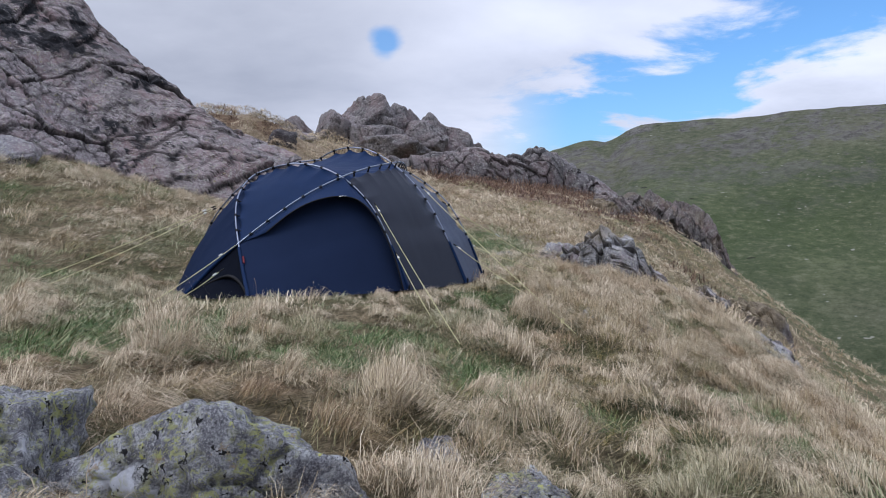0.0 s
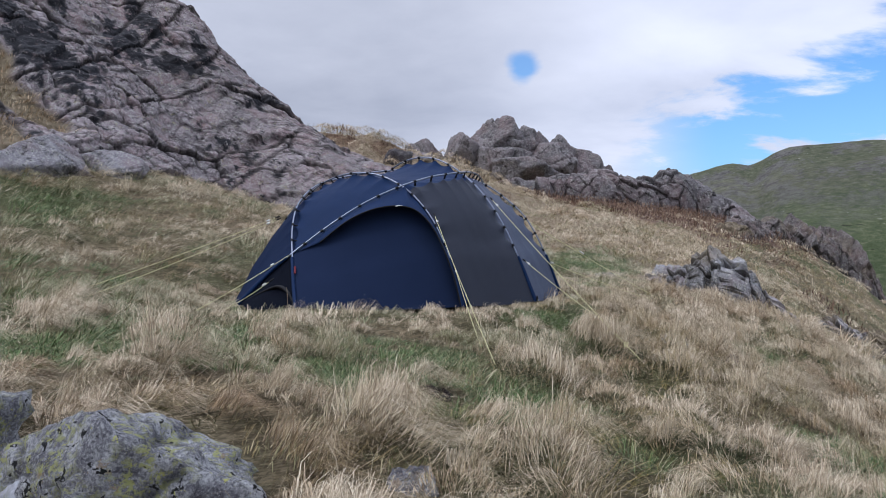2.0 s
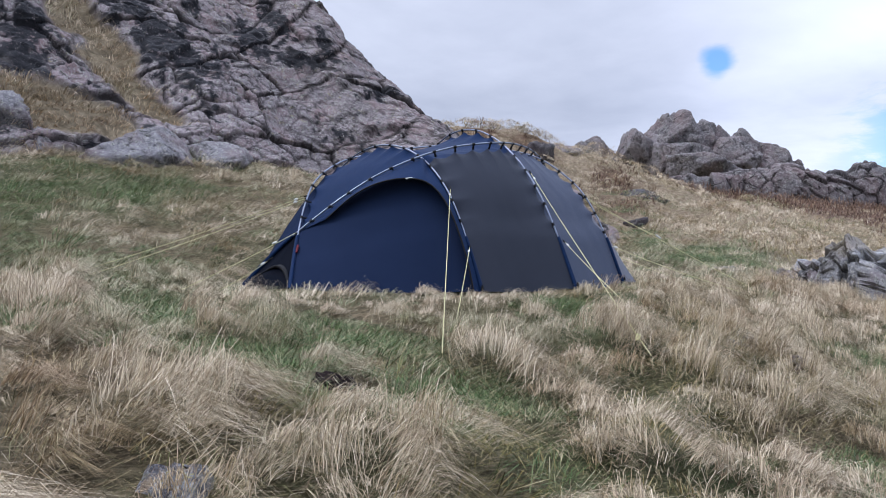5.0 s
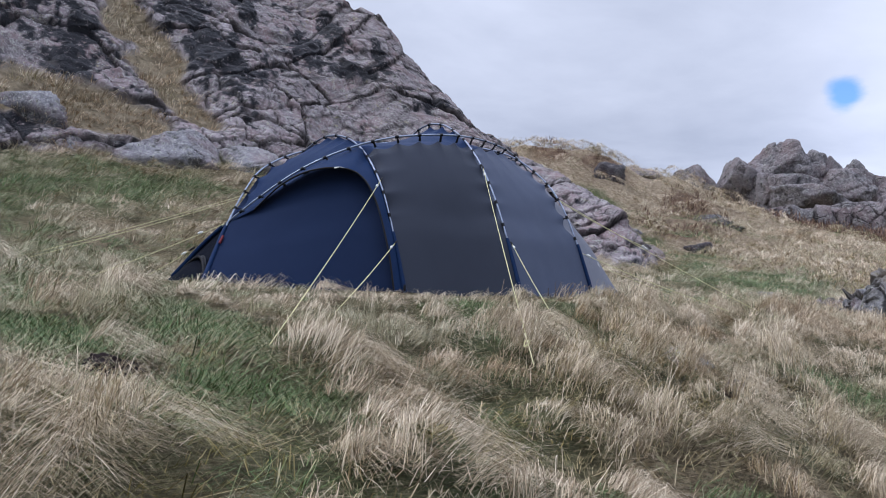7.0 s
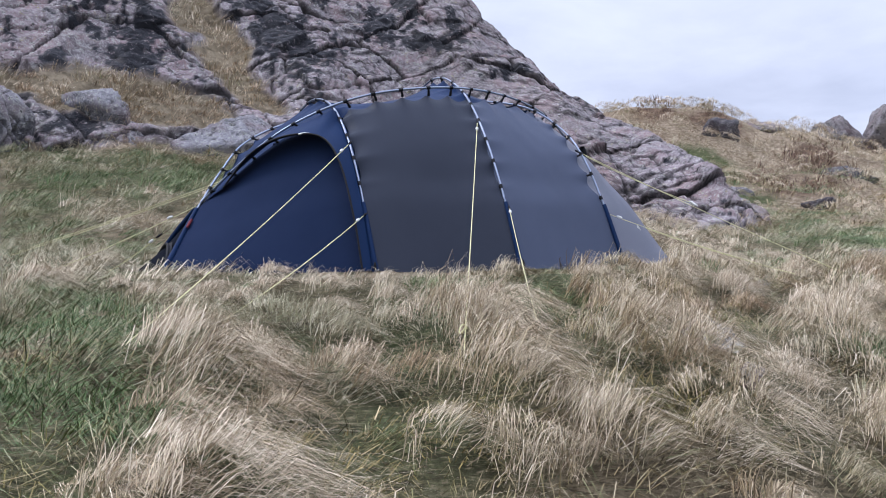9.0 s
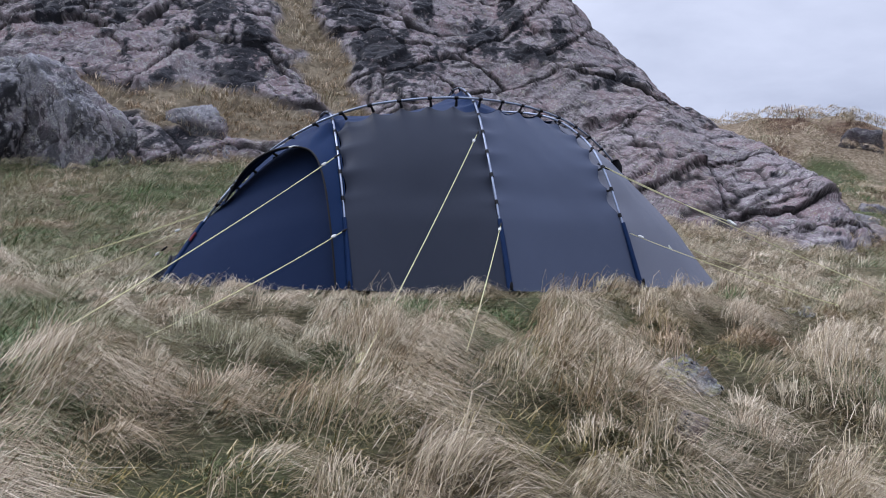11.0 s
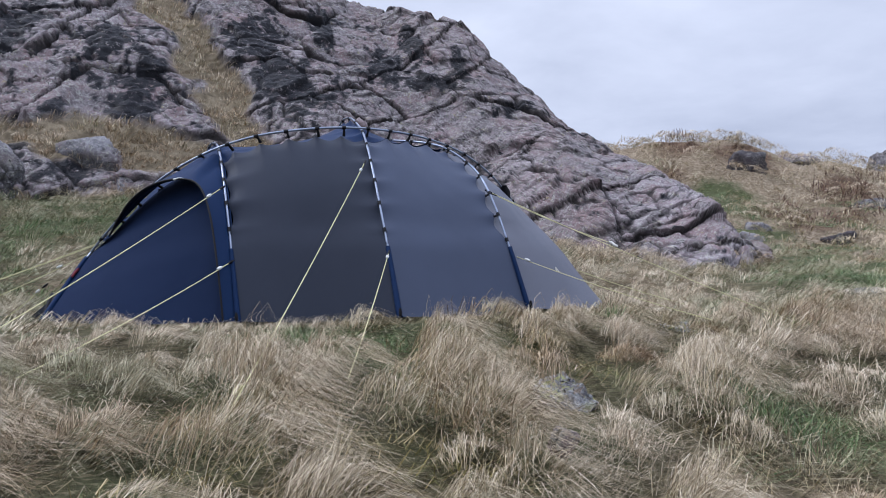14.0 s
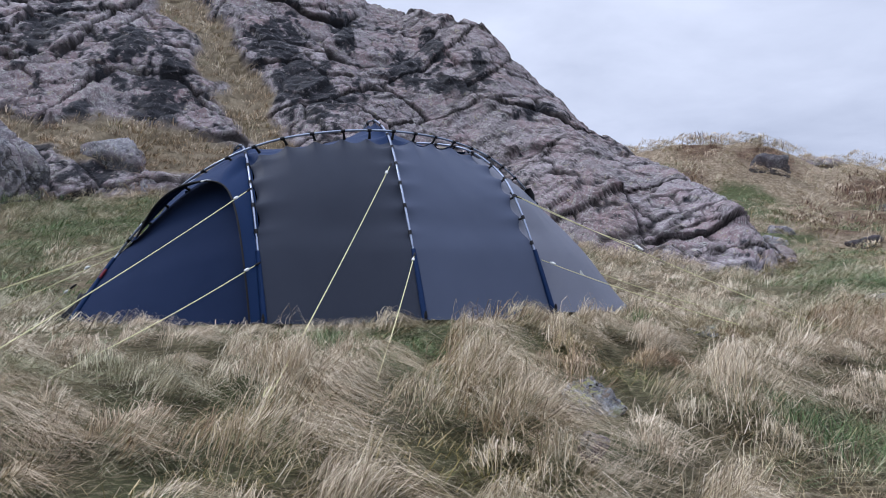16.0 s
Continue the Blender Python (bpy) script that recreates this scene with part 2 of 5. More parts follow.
def ground_material():
    m, nt, b = material("grassy_soil")
    p = position(nt)
    tuft = noise_tex(nt, 7.0, 10, 0.72, position(nt, (0.5, 1.0, 1.0)), 0.4)
    patch = noise_tex(nt, 0.35, 4, 0.55, p)
    far = noise_tex(nt, 0.045, 9, 0.68, p)
    straw = ramp_of(nt, tuft, [(0.3, (0.075, 0.058, 0.034)), (0.5, (0.17, 0.132, 0.080)), (0.7, (0.31, 0.25, 0.16))])
    green = ramp_of(nt, tuft, [(0.3, (0.036, 0.048, 0.018)), (0.55, (0.078, 0.098, 0.038)), (0.75, (0.15, 0.16, 0.075))])
    near = blend(nt, ramp_of(nt, patch, [(0.42, grey(0)), (0.60, grey(1))]), straw, green)
    sweep = noise_tex(nt, 0.014, 5, 0.6, p, 0.5)
    high = attribute(nt, "stony_hazy")
    lush = ramp_of(nt, far, [(0.30, (0.042, 0.062, 0.025)), (0.50, (0.066, 0.088, 0.038)), (0.70, (0.100, 0.120, 0.058))])
    # paler, greyer hilltop: dry grass with some distance haze mixed into its colour
    dry = ramp_of(nt, far, [(0.30, (0.068, 0.075, 0.046)), (0.52, (0.098, 0.100, 0.067)), (0.70, (0.140, 0.132, 0.096))])
    hill = blend(nt, calc(nt, "ADD", ramp_of(nt, sweep, [(0.46, grey(0)), (0.64, grey(0.75))]), calc(nt, "MULTIPLY", high, 0.8)), lush, dry)
    band = position(nt, (1.0, 1.0, 2.5))
    grain = noise_tex(nt, 0.55, 10, 0.8, band)
    hill = blend(nt, ramp_of(nt, grain, [(0.40, grey(0.6)), (0.49, grey(0))]), hill, (0.036, 0.048, 0.022))
    hill = blend(nt, ramp_of(nt, grain, [(0.52, grey(0)), (0.62, grey(0.55))]), hill, (0.185, 0.180, 0.120))
    specks = noise_tex(nt, 0.5, 2, 0.5, band)
    hill = blend(nt, ramp_of(nt, specks, [(0.715, grey(0)), (0.735, grey(0.8))]), hill, (0.30, 0.29, 0.25))
    holes = noise_tex(nt, 0.20, 2, 0.5, position(nt, (1.0, 1.0, 6.0)))
    hill = blend(nt, ramp_of(nt, holes, [(0.255, grey(0.85)), (0.275, grey(0))]), hill, (0.020, 0.022, 0.014))
    crags = calc(nt, "MULTIPLY", high, ramp_of(nt, noise_tex(nt, 0.085, 9, 0.78, p), [(0.495, grey(0)), (0.56, grey(0.85))]))
    hill = blend(nt, crags, hill, (0.145, 0.136, 0.130))
    shale = calc(nt, "MULTIPLY", crags, ramp_of(nt, noise_tex(nt, 0.5, 8, 0.8, p), [(0.44, grey(0.9)), (0.52, grey(0))]))
    hill = blend(nt, shale, hill, (0.040, 0.036, 0.036))
    flank = noise_tex(nt, 0.28, 9, 0.75, p)
    tan = ramp_of(nt, flank, [(0.32, (0.035, 0.030, 0.019)), (0.48, (0.092, 0.078, 0.050)), (0.62, (0.150, 0.130, 0.088)), (0.75, (0.075, 0.083, 0.04))])
    hill = blend(nt, attribute(nt, "flank"), hill, tan)
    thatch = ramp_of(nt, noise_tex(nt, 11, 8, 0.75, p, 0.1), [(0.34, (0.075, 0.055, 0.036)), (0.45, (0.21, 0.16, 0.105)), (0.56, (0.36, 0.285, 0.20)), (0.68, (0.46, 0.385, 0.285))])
    comb = noise_tex(nt, 46, 6, 0.7, position(nt, (0.35, 1.0, 1.0)), 0.6)
    near = blend(nt, ramp_of(nt, comb, [(0.40, grey(0.75)), (0.50, grey(0))]), near, (0.065, 0.052, 0.030))
    near = blend(nt, ramp_of(nt, comb, [(0.52, grey(0)), (0.64, grey(0.7))]), near, (0.30, 0.24, 0.15))
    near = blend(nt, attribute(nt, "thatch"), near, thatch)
    mottle = noise_tex(nt, 2.6, 7, 0.7, p, 0.3)
    near = blend(nt, ramp_of(nt, calc(nt, "ADD", attribute(nt, "lush"), calc(nt, "MULTIPLY", mottle, 0.8)), [(0.62, grey(0)), (0.95, grey(0.9))]), near, green)
    near = blend(nt, ramp_of(nt, calc(nt, "ADD", attribute(nt, "bracken"), calc(nt, "MULTIPLY", mottle, 0.8)), [(0.62, grey(0)), (0.95, grey(0.9))]), near, ramp_of(nt, tuft, [(0.35, (0.035, 0.022, 0.015)), (0.5, (0.115, 0.070, 0.044)), (0.7, (0.22, 0.15, 0.095))]))
    c = blend(nt, attribute(nt, "far"), near, hill)
    heather = calc(nt, "MULTIPLY", attribute(nt, "heath"), ramp_of(nt, noise_tex(nt, 0.9, 6, 0.65, p), [(0.42, grey(0)), (0.55, grey(1))]))
    c = blend(nt, heather, c, (0.10, 0.056, 0.042))
    nt.links.new(c, b.inputs["Base Color"])
    b.inputs["Roughness"].default_value = 0.95
    b.inputs["Specular IOR Level"].default_value = 0.15
    rough_far = calc(nt, "MULTIPLY", noise_tex(nt, 0.5, 8, 0.75, p), attribute(nt, "far"))
    bump(nt, b, calc(nt, "ADD", calc(nt, "MULTIPLY", noise_tex(nt, 14, 8, 0.75, p), 0.08), rough_far), 1.0, 0.9)
    return m


def grass_material():
    m, nt, b = material("grass_blade")
    isl = nt.nodes.new("ShaderNodeNewGeometry").outputs["Random Per Island"]
    tone = attribute(nt, "tone")
    pale = ramp_of(nt, isl, [(0.0, (0.21, 0.158, 0.099)), (0.25, (0.42, 0.338, 0.235)), (0.6, (0.60, 0.50, 0.358)), (1.0, (0.77, 0.67, 0.515))])
    brown = ramp_of(nt, isl, [(0.0, (0.078, 0.047, 0.026)), (0.4, (0.225, 0.145, 0.080)), (0.8, (0.42, 0.302, 0.175)), (1.0, (0.56, 0.45, 0.305))])
    straw = blend(nt, attribute(nt, "age"), pale, brown)
    olive = ramp_of(nt, isl, [(0.0, (0.060, 0.048, 0.012)), (0.4, (0.170, 0.135, 0.032)), (0.75, (0.300, 0.230, 0.070)), (1.0, (0.48, 0.38, 0.20))])
    straw = blend(nt, attribute(nt, "olive"), straw, olive)
    green = ramp_of(nt, isl, [(0.0, (0.034, 0.060, 0.018)), (0.5, (0.088, 0.142, 0.040)), (0.82, (0.16, 0.22, 0.085)), (1.0, (0.42, 0.38, 0.24))])
    c = blend(nt, tone, straw, green)
    nt.links.new(c, b.inputs["Base Color"])
    b.inputs["Roughness"].default_value = 0.62
    b.inputs["Specular IOR Level"].default_value = 0.3
    return m


def bracken_material():
    m, nt, b = material("bracken_and_heather")
    isl = nt.nodes.new("ShaderNodeNewGeometry").outputs["Random Per Island"]
    nt.links.new(ramp_of(nt, isl, [(0.0, (0.045, 0.024, 0.018)), (0.5, (0.13, 0.07, 0.045)), (0.85, (0.22, 0.14, 0.09)), (1.0, (0.32, 0.24, 0.15))]), b.inputs["Base Color"])
    b.inputs["Roughness"].default_value = 0.85
    return m


def rock_material(name, tint=(0.165, 0.15, 0.15), lichen=0.5, scale=1.0, yellow=0.5, speckle=1.0):
    m, nt, b = material(name)
    p = position(nt)
    big = noise_tex(nt, 0.7 * scale, 6, 0.6, p, 0.4)
    fine = noise_tex(nt, 9 * scale, 9, 0.7, p)
    dark = tuple(v * (1 - 0.64 * speckle) for v in tint)
    light = tuple(min(1, v * (1 + 0.75 * speckle)) for v in tint)
    c = ramp_of(nt, fine, [(0.36, dark), (0.5, tint), (0.63, light)])
    block = attribute(nt, "block")
    c = blend(nt, ramp_of(nt, block, [(0.15, grey(0.45)), (0.5, grey(0))]), c, tuple(v * 0.45 for v in tint))
    c = blend(nt, ramp_of(nt, block, [(0.5, grey(0)), (0.85, grey(0.5))]), c, tuple(v * 1.6 for v in tint))
    stain = noise_tex(nt, 0.28 * scale, 6, 0.65, position(nt, (1.0, 1.0, 0.6)), 0.5)
    c = blend(nt, ramp_of(nt, stain, [(0.36, grey(0.6)), (0.50, grey(0))]), c, tuple(v * 0.5 for v in tint))
    rust = ramp_of(nt, big, [(0.45, grey(0)), (0.65, grey(0.75))])
    c = blend(nt, rust, c, (tint[0] * 1.12, tint[1] * 0.88, tint[2] * 0.86))
    spots = noise_tex(nt, 5.5 * scale, 4, 0.6, p, 0.6)
    pale = ramp_of(nt, spots, [(0.55, grey(0)), (0.62, grey(lichen))])
    c = blend(nt, pale, c, (0.40, 0.40, 0.36))
    ly = noise_tex(nt, 4.2 * scale, 5, 0.65, position(nt, (1.0, 1.0, 1.3)), 0.8)
    c = blend(nt, ramp_of(nt, ly, [(0.60, grey(0)), (0.66, grey(yellow))]), c, (0.36, 0.35, 0.09))
    speck = noise_tex(nt, 16 * scale, 4, 0.7, p)
    c = blend(nt, ramp_of(nt, speck, [(0.55, grey(0)), (0.61, grey(min(1.0, 1.2 * lichen * speckle)))]), c, (0.42, 0.41, 0.385))
    moss = noise_tex(nt, 5.5 * scale, 5, 0.65, p, 0.5)
    c = blend(nt, ramp_of(nt, moss, [(0.62, grey(0)), (0.66, grey(0.85))]), c, (0.015, 0.014, 0.014))
    vor = mnode(nt, "ShaderNodeTexVoronoi", Scale=1.5 * scale)
    vor.feature = "DISTANCE_TO_EDGE"
    warpv = nt.nodes.new("ShaderNodeVectorMath")
    warpv.operation = "MULTIPLY_ADD"
    ncol = mnode(nt, "ShaderNodeTexNoise", Scale=2.0 * scale, Detail=4.0)
    nt.links.new(p, ncol.inputs["Vector"])
    nt.links.new(ncol.outputs["Color"], warpv.inputs[0])
    warpv.inputs[1].default_value = (0.5 / scale, 0.5 / scale, 0.5 / scale)
    nt.links.new(position(nt, (0.8, 0.9, 1.7)), warpv.inputs[2])
    nt.links.new(warpv.outputs[0], vor.inputs["Vector"])
    seam = ramp_of(nt, vor.outputs["Distance"], [(0.0, grey(1)), (0.035, grey(0))])
    seam = calc(nt, "MULTIPLY", seam, ramp_of(nt, noise_tex(nt, 1.1 * scale, 3, 0.5, p), [(0.50, grey(0)), (0.62, grey(0.9))]))
    c = blend(nt, seam, c, (0.03, 0.026, 0.025))
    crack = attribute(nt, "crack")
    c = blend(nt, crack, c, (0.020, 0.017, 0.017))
    wet_and_shade = calc(nt, "MULTIPLY", attribute(nt, "wet_and_shade"), ramp_of(nt, noise_tex(nt, 4.5 * scale, 8, 0.75, p), [(0.37, grey(0)), (0.44, grey(1))]))
    c = blend(nt, wet_and_shade, c, (0.009, 0.009, 0.012))
    turf = attribute(nt, "turf")
    grass = ramp_of(nt, noise_tex(nt, 6, 6, 0.7, p), [(0.3, (0.06, 0.046, 0.028)), (0.5, (0.16, 0.128, 0.082)), (0.7, (0.27, 0.22, 0.15))])
    c = blend(nt, turf, c, grass)
    nt.links.new(c, b.inputs["Base Color"])
    nt.links.new(blend(nt, wet_and_shade, grey(0.9), grey(0.6)), b.inputs["Roughness"])
    b.inputs["Specular IOR Level"].default_value = 0.18
    bump(nt, b, calc(nt, "SUBTRACT", calc(nt, "ADD", calc(nt, "MULTIPLY", fine, 0.6), calc(nt, "MULTIPLY", spots, 0.4)), calc(nt, "MULTIPLY", seam, 0.5)), 1.0, 0.07 / scale)
    return m


def boulder_material(name):
    m, nt, b = material(name)
    p = position(nt)
    fine = noise_tex(nt, 90, 6, 0.8, p)
    mid = noise_tex(nt, 10, 10, 0.78, p, 0.3)
    c = ramp_of(nt, mid, [(0.36, (0.085, 0.082, 0.098)), (0.44, (0.160, 0.158, 0.185)), (0.51, (0.29, 0.293, 0.315)), (0.60, (0.55, 0.555, 0.575))])
    c = blend(nt, ramp_of(nt, fine, [(0.38, grey(0.75)), (0.50, grey(0))]), c, (0.06, 0.058, 0.066))
    c = blend(nt, ramp_of(nt, fine, [(0.53, grey(0)), (0.62, grey(0.6))]), c, (0.70, 0.71, 0.70))
    sheet = noise_tex(nt, 2.1, 9, 0.6, p, 0.2)
    c = blend(nt, ramp_of(nt, sheet, [(0.60, grey(0)), (0.615, grey(0.75))]), c, (0.66, 0.68, 0.74))
    where = ramp_of(nt, noise_tex(nt, 4.0, 3, 0.5, position(nt, (1.0, 1.2, 0.9))), [(0.42, grey(0)), (0.58, grey(1))])
    crumbs = noise_tex(nt, 21, 9, 0.8, position(nt, (1.0, 1.1, 1.2)), 0.4)
    c = blend(nt, calc(nt, "MULTIPLY", where, ramp_of(nt, crumbs, [(0.51, grey(0)), (0.545, grey(0.85))])), c, (0.44, 0.45, 0.16))
    bright = noise_tex(nt, 14, 8, 0.8, position(nt, (1.2, 1.0, 1.1)), 0.3)
    c = blend(nt, ramp_of(nt, bright, [(0.61, grey(0)), (0.625, grey(0.95))]), c, (0.60, 0.60, 0.15))
    c = blend(nt, ramp_of(nt, noise_tex(nt, 6, 7, 0.7, p, 0.2), [(0.645, grey(0)), (0.665, grey(0.6))]), c, (0.36, 0.24, 0.13))
    blk = noise_tex(nt, 20, 4, 0.6, p, 0.5)
    c = blend(nt, ramp_of(nt, blk, [(0.625, grey(0)), (0.64, grey(0.97))]), c, (0.008, 0.008, 0.009))
    c = blend(nt, attribute(nt, "crack"), c, (0.05, 0.05, 0.05))
    nt.links.new(c, b.inputs["Base Color"])
    b.inputs["Roughness"].default_value = 0.9
    b.inputs["Specular IOR Level"].default_value = 0.2
    bump(nt, b, calc(nt, "ADD", calc(nt, "MULTIPLY", fine, 0.35), calc(nt, "ADD", calc(nt, "MULTIPLY", mid, 0.5), calc(nt, "MULTIPLY", crumbs, 0.15))), 1.0, 0.06)
    return m


def fabric_material(name, colour, rough=0.6, gloss=0.08):
    m, nt, b = material(name)
    co = nt.nodes.new("ShaderNodeTexCoord").outputs["Object"]
    dirt = noise_tex(nt, 3, 5, 0.6, co)
    c = blend(nt, ramp_of(nt, dirt, [(0.35, grey(0)), (0.7, grey(0.3))]), colour, tuple(v * 1.25 + 0.001 for v in colour))
    nt.links.new(c, b.inputs["Base Color"])
    b.inputs["Roughness"].default_value = rough
    b.inputs["Specular IOR Level"].default_value = gloss
    weave = mnode(nt, "ShaderNodeTexChecker", Scale=220.0)
    nt.links.new(co, weave.inputs["Vector"])
    bump(nt, b, calc(nt, "ADD", calc(nt, "MULTIPLY", noise_tex(nt, 4, 3, 0.5, co), 0.5), calc(nt, "MULTIPLY", weave.outputs["Fac"], 0.02)), 0.25, 0.02)
    return m


def plain_material(name, colour, rough=0.5, metal=0.0, spread=0.25, scale=30):
    m, nt, b = material(name)
    co = nt.nodes.new("ShaderNodeTexCoord").outputs["Object"]
    c = blend(nt, noise_tex(nt, scale, 4, 0.6, co), tuple(v * (1 - spread) for v in colour), tuple(min(1, v * (1 + spread)) for v in colour))
    nt.links.new(c, b.inputs["Base Color"])
    b.inputs["Roughness"].default_value = rough
    b.inputs["Metallic"].default_value = metal
    b.inputs["Specular IOR Level"].default_value = 0.5 if metal else 0.2
    return m


GROUND = ground_material()
GRASS = grass_material()
BRACKEN = bracken_material()
CRAG = rock_material("purple_grey_crag_rock", (0.190, 0.163, 0.170), 0.6, 2.2, 0.3, 0.9)
SLAB = rock_material("grey_lichened_slab", (0.150, 0.145, 0.157), 0.55, 2.6, 0.15, 1.0)
GREY = rock_material("pale_grey_outcrop_rock", (0.21, 0.21, 0.22), 0.6, 1.8, 0.3)
TOR = rock_material("grey_tor_rock", (0.145, 0.134, 0.138), 0.3, 0.5, 0.05)
RIB = rock_material("brown_grey_slab_rock", (0.125, 0.108, 0.105), 0.35, 1.4, 0.15)
BOULDER = boulder_material("lichened_boulder")
PEATY = rock_material("dark_wet_bank_rock", (0.055, 0.052, 0.058), 0.3, 2.0, 0.1, 0.8)
PEAT = plain_material("bare_peat", (0.020, 0.013, 0.013), 0.95, 0.0, 0.6, 40)
NAVY = fabric_material("navy_nylon", (0.0070, 0.0195, 0.0600), 0.6, 0.08)
DOOR = fabric_material("dark_blue_grey_nylon", (0.0122, 0.0200, 0.0475), 0.7, 0.02)
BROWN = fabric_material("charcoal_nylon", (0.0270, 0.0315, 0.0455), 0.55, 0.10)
# the wall fabric again, paled: the sky's sheen on this side is painted in
CHARCOAL_LIT = fabric_material("charcoal_nylon_skylit", (0.052, 0.063, 0.098), 0.55, 0.12)
# end panel's grey is lightened for the sky light it catches
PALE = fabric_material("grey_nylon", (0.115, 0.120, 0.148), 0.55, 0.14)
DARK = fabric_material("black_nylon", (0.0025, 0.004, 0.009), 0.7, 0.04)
BLACK = plain_material("black_webbing", (0.008, 0.008, 0.010), 0.7)
ALU = plain_material("anodised_aluminium", (0.22, 0.25, 0.32), 0.38, 0.85)
CORD = plain_material("yellow_cord", (0.58, 0.55, 0.30), 0.7)
WHITE = plain_material("white_plastic", (0.62, 0.62, 0.58), 0.6)
RED = plain_material("red_webbing", (0.13, 0.018, 0.026), 0.7)

# ---------------------------------------------------------------- ground: one sheet to the horizon
RAD = np.concatenate([[0.0], np.geomspace(0.25, 1, 10), np.linspace(1.07, 11, 150), np.geomspace(11.3, 1500, 140)])
ANG = np.radians(np.concatenate([np.linspace(-60, 110, 340), np.linspace(114, 296, 46)]))
CX, CY = -3.0, -4.5
rr, aa = np.meshgrid(RAD, ANG, indexing="ij")
gx, gy = CX + rr * np.sin(aa), CY + rr * np.cos(aa)
gz = ground_height(gx, gy)
nr, na = rr.shape
idx = np.arange(nr * na).reshape(nr, na)
a, b = idx[:-1], idx[1:]
faces = np.stack([np.roll(a, -1, 1).ravel(), np.roll(b, -1, 1).ravel(), b.ravel(), a.ravel()], 1)
me = set_mesh("ground", np.stack([gx.ravel(), gy.ravel(), gz.ravel()], 1), faces)
dist = np.hypot(gx + 5, gy + 5).ravel()
ed = (0.545 * (gx - 7.0) - 0.838 * (gy + 0.4)).ravel()
point_attr(me, "far", np.maximum(sstep(dist, 55, 100), sstep(ed, 12, 34)))
point_attr(me, "flank", (1 - sstep(ed + 5 * fbm(gx.ravel() * 0.06, gy.ravel() * 0.06, octaves=3, s=33), 5, 20)) * (1 - sstep(dist, 80, 130)))
# bank ground turns paler with distance, standing in for its thin grass blades
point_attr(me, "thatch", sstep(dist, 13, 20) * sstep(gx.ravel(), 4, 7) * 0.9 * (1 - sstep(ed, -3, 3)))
point_attr(me, "heath", heath(gx.ravel(), gy.ravel()))
point_attr(me, "lush", spots(gx.ravel(), gy.ravel(), GREEN) * sstep(gx.ravel(), 5.5, 7))
point_attr(me, "bracken", spots(gx.ravel(), gy.ravel(), BRACKEN_SPOTS))
point_attr(me, "stony_hazy", sstep(dist, 150, 222) * (1 - sstep(dist, 240, 260)))
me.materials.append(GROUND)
tagged(new("ground", me), "tussocky moorland hillside of straw and green grass", "ground", kind="structure")


# ---------------------------------------------------------------- crag behind the tent
def crag_base(x):
    return 9.0 + 0.12 * np.clip(x + 2, -10, 0) + 1.3 * np.exp(-((x - 2.0) / 1.6) ** 2) - 3.6 * np.exp(-((x - 5.3) / 1.5) ** 2) + 1.1 * soft(x - 6.5, 0.3)


def crag_top(x):
    return 7.977 - 1.179 * soft(x - 2.308, 1.274) + 0.25 * soft(-(x - 0.5), 1.0) + 0.538 * soft(x - 6.6, 0.3)


NU, NV = 580, 330
us = np.linspace(-17, 10.5, NU)
vs = np.concatenate([np.linspace(0, 1, NV - 40), 1 + np.linspace(0.01, 0.5, 40)])
U, V = np.meshgrid(us, vs, indexing="ij")
yb = crag_base(U) + 0.35 * fbm(U * 0.8, 3.3, octaves=3, s=50)
depth = np.maximum(17.0 - 2.546 * sstep(U, 0.434, 3.573) - yb, 2.0)
zb = ground_height(U, yb, fine=False) - 0.45
zt = np.maximum(crag_top(U), zb + 0.8)
prof = np.where(V <= 1, np.clip(V, 0, 1) ** (0.92 - 0.40 * sstep(U, 5.0, 6.3)), 1 - 0.5 * (V - 1) ** 2 * 4)
X = U + 0.0
Y = yb + V * depth
Z = zb + (zt - zb) * prof
P = np.stack([X.ravel(), Y.ravel(), Z.ravel()], 1)
# bedding planes dip to the right; blocks are longer than they are high
dip = np.stack([P[:, 0] * 0.9 + P[:, 2] * 0.45, P[:, 1], P[:, 2] * 1.0 - P[:, 0] * 0.35], 1)
warp = np.stack([fbm(P[:, 0] * 0.6, P[:, 1] * 0.6, P[:, 2] * 0.6, 3, s) for s in (60, 64, 68)], 1)
f1, f2, val, cell = worley((dip + 0.10 * warp) * np.array([0.36, 0.4, 0.62]), 3)
g1, g2, gval, gcell = worley((dip + 0.05 * warp) * np.array([1.1, 1.2, 1.9]), 8)
h1, h2, hval, hcell = worley((dip + 0.04 * warp) * np.array([3.6, 3.8, 5.2]), 14)
big_crack = 1 - sstep(f2 - f1, 0.0, 0.028)
small_crack = (1 - sstep(g2 - g1, 0.0, 0.06)) * sstep(val, 0.25, 0.6)
fade = sstep(V.ravel(), 0.0, 0.06)
# every block is a tilted facet
tilt = lambda c, k: (((c[:, 0] * k) % 1.0) - 0.5, ((c[:, 2] * k * 1.7) % 1.0) - 0.5)
disp = 0.16 + 0.12 * (val - 0.5) + 0.09 * (gval - 0.5)
fine_disp = 0.03 * (hval - 0.5) - 0.14 * big_crack - 0.08 * small_crack - 0.03 * np.exp(-(h2 - h1) / 0.08) + 0.035 * fbm(P[:, 0] * 5, P[:, 1] * 5, P[:, 2] * 5, 3, 80, 0.6)
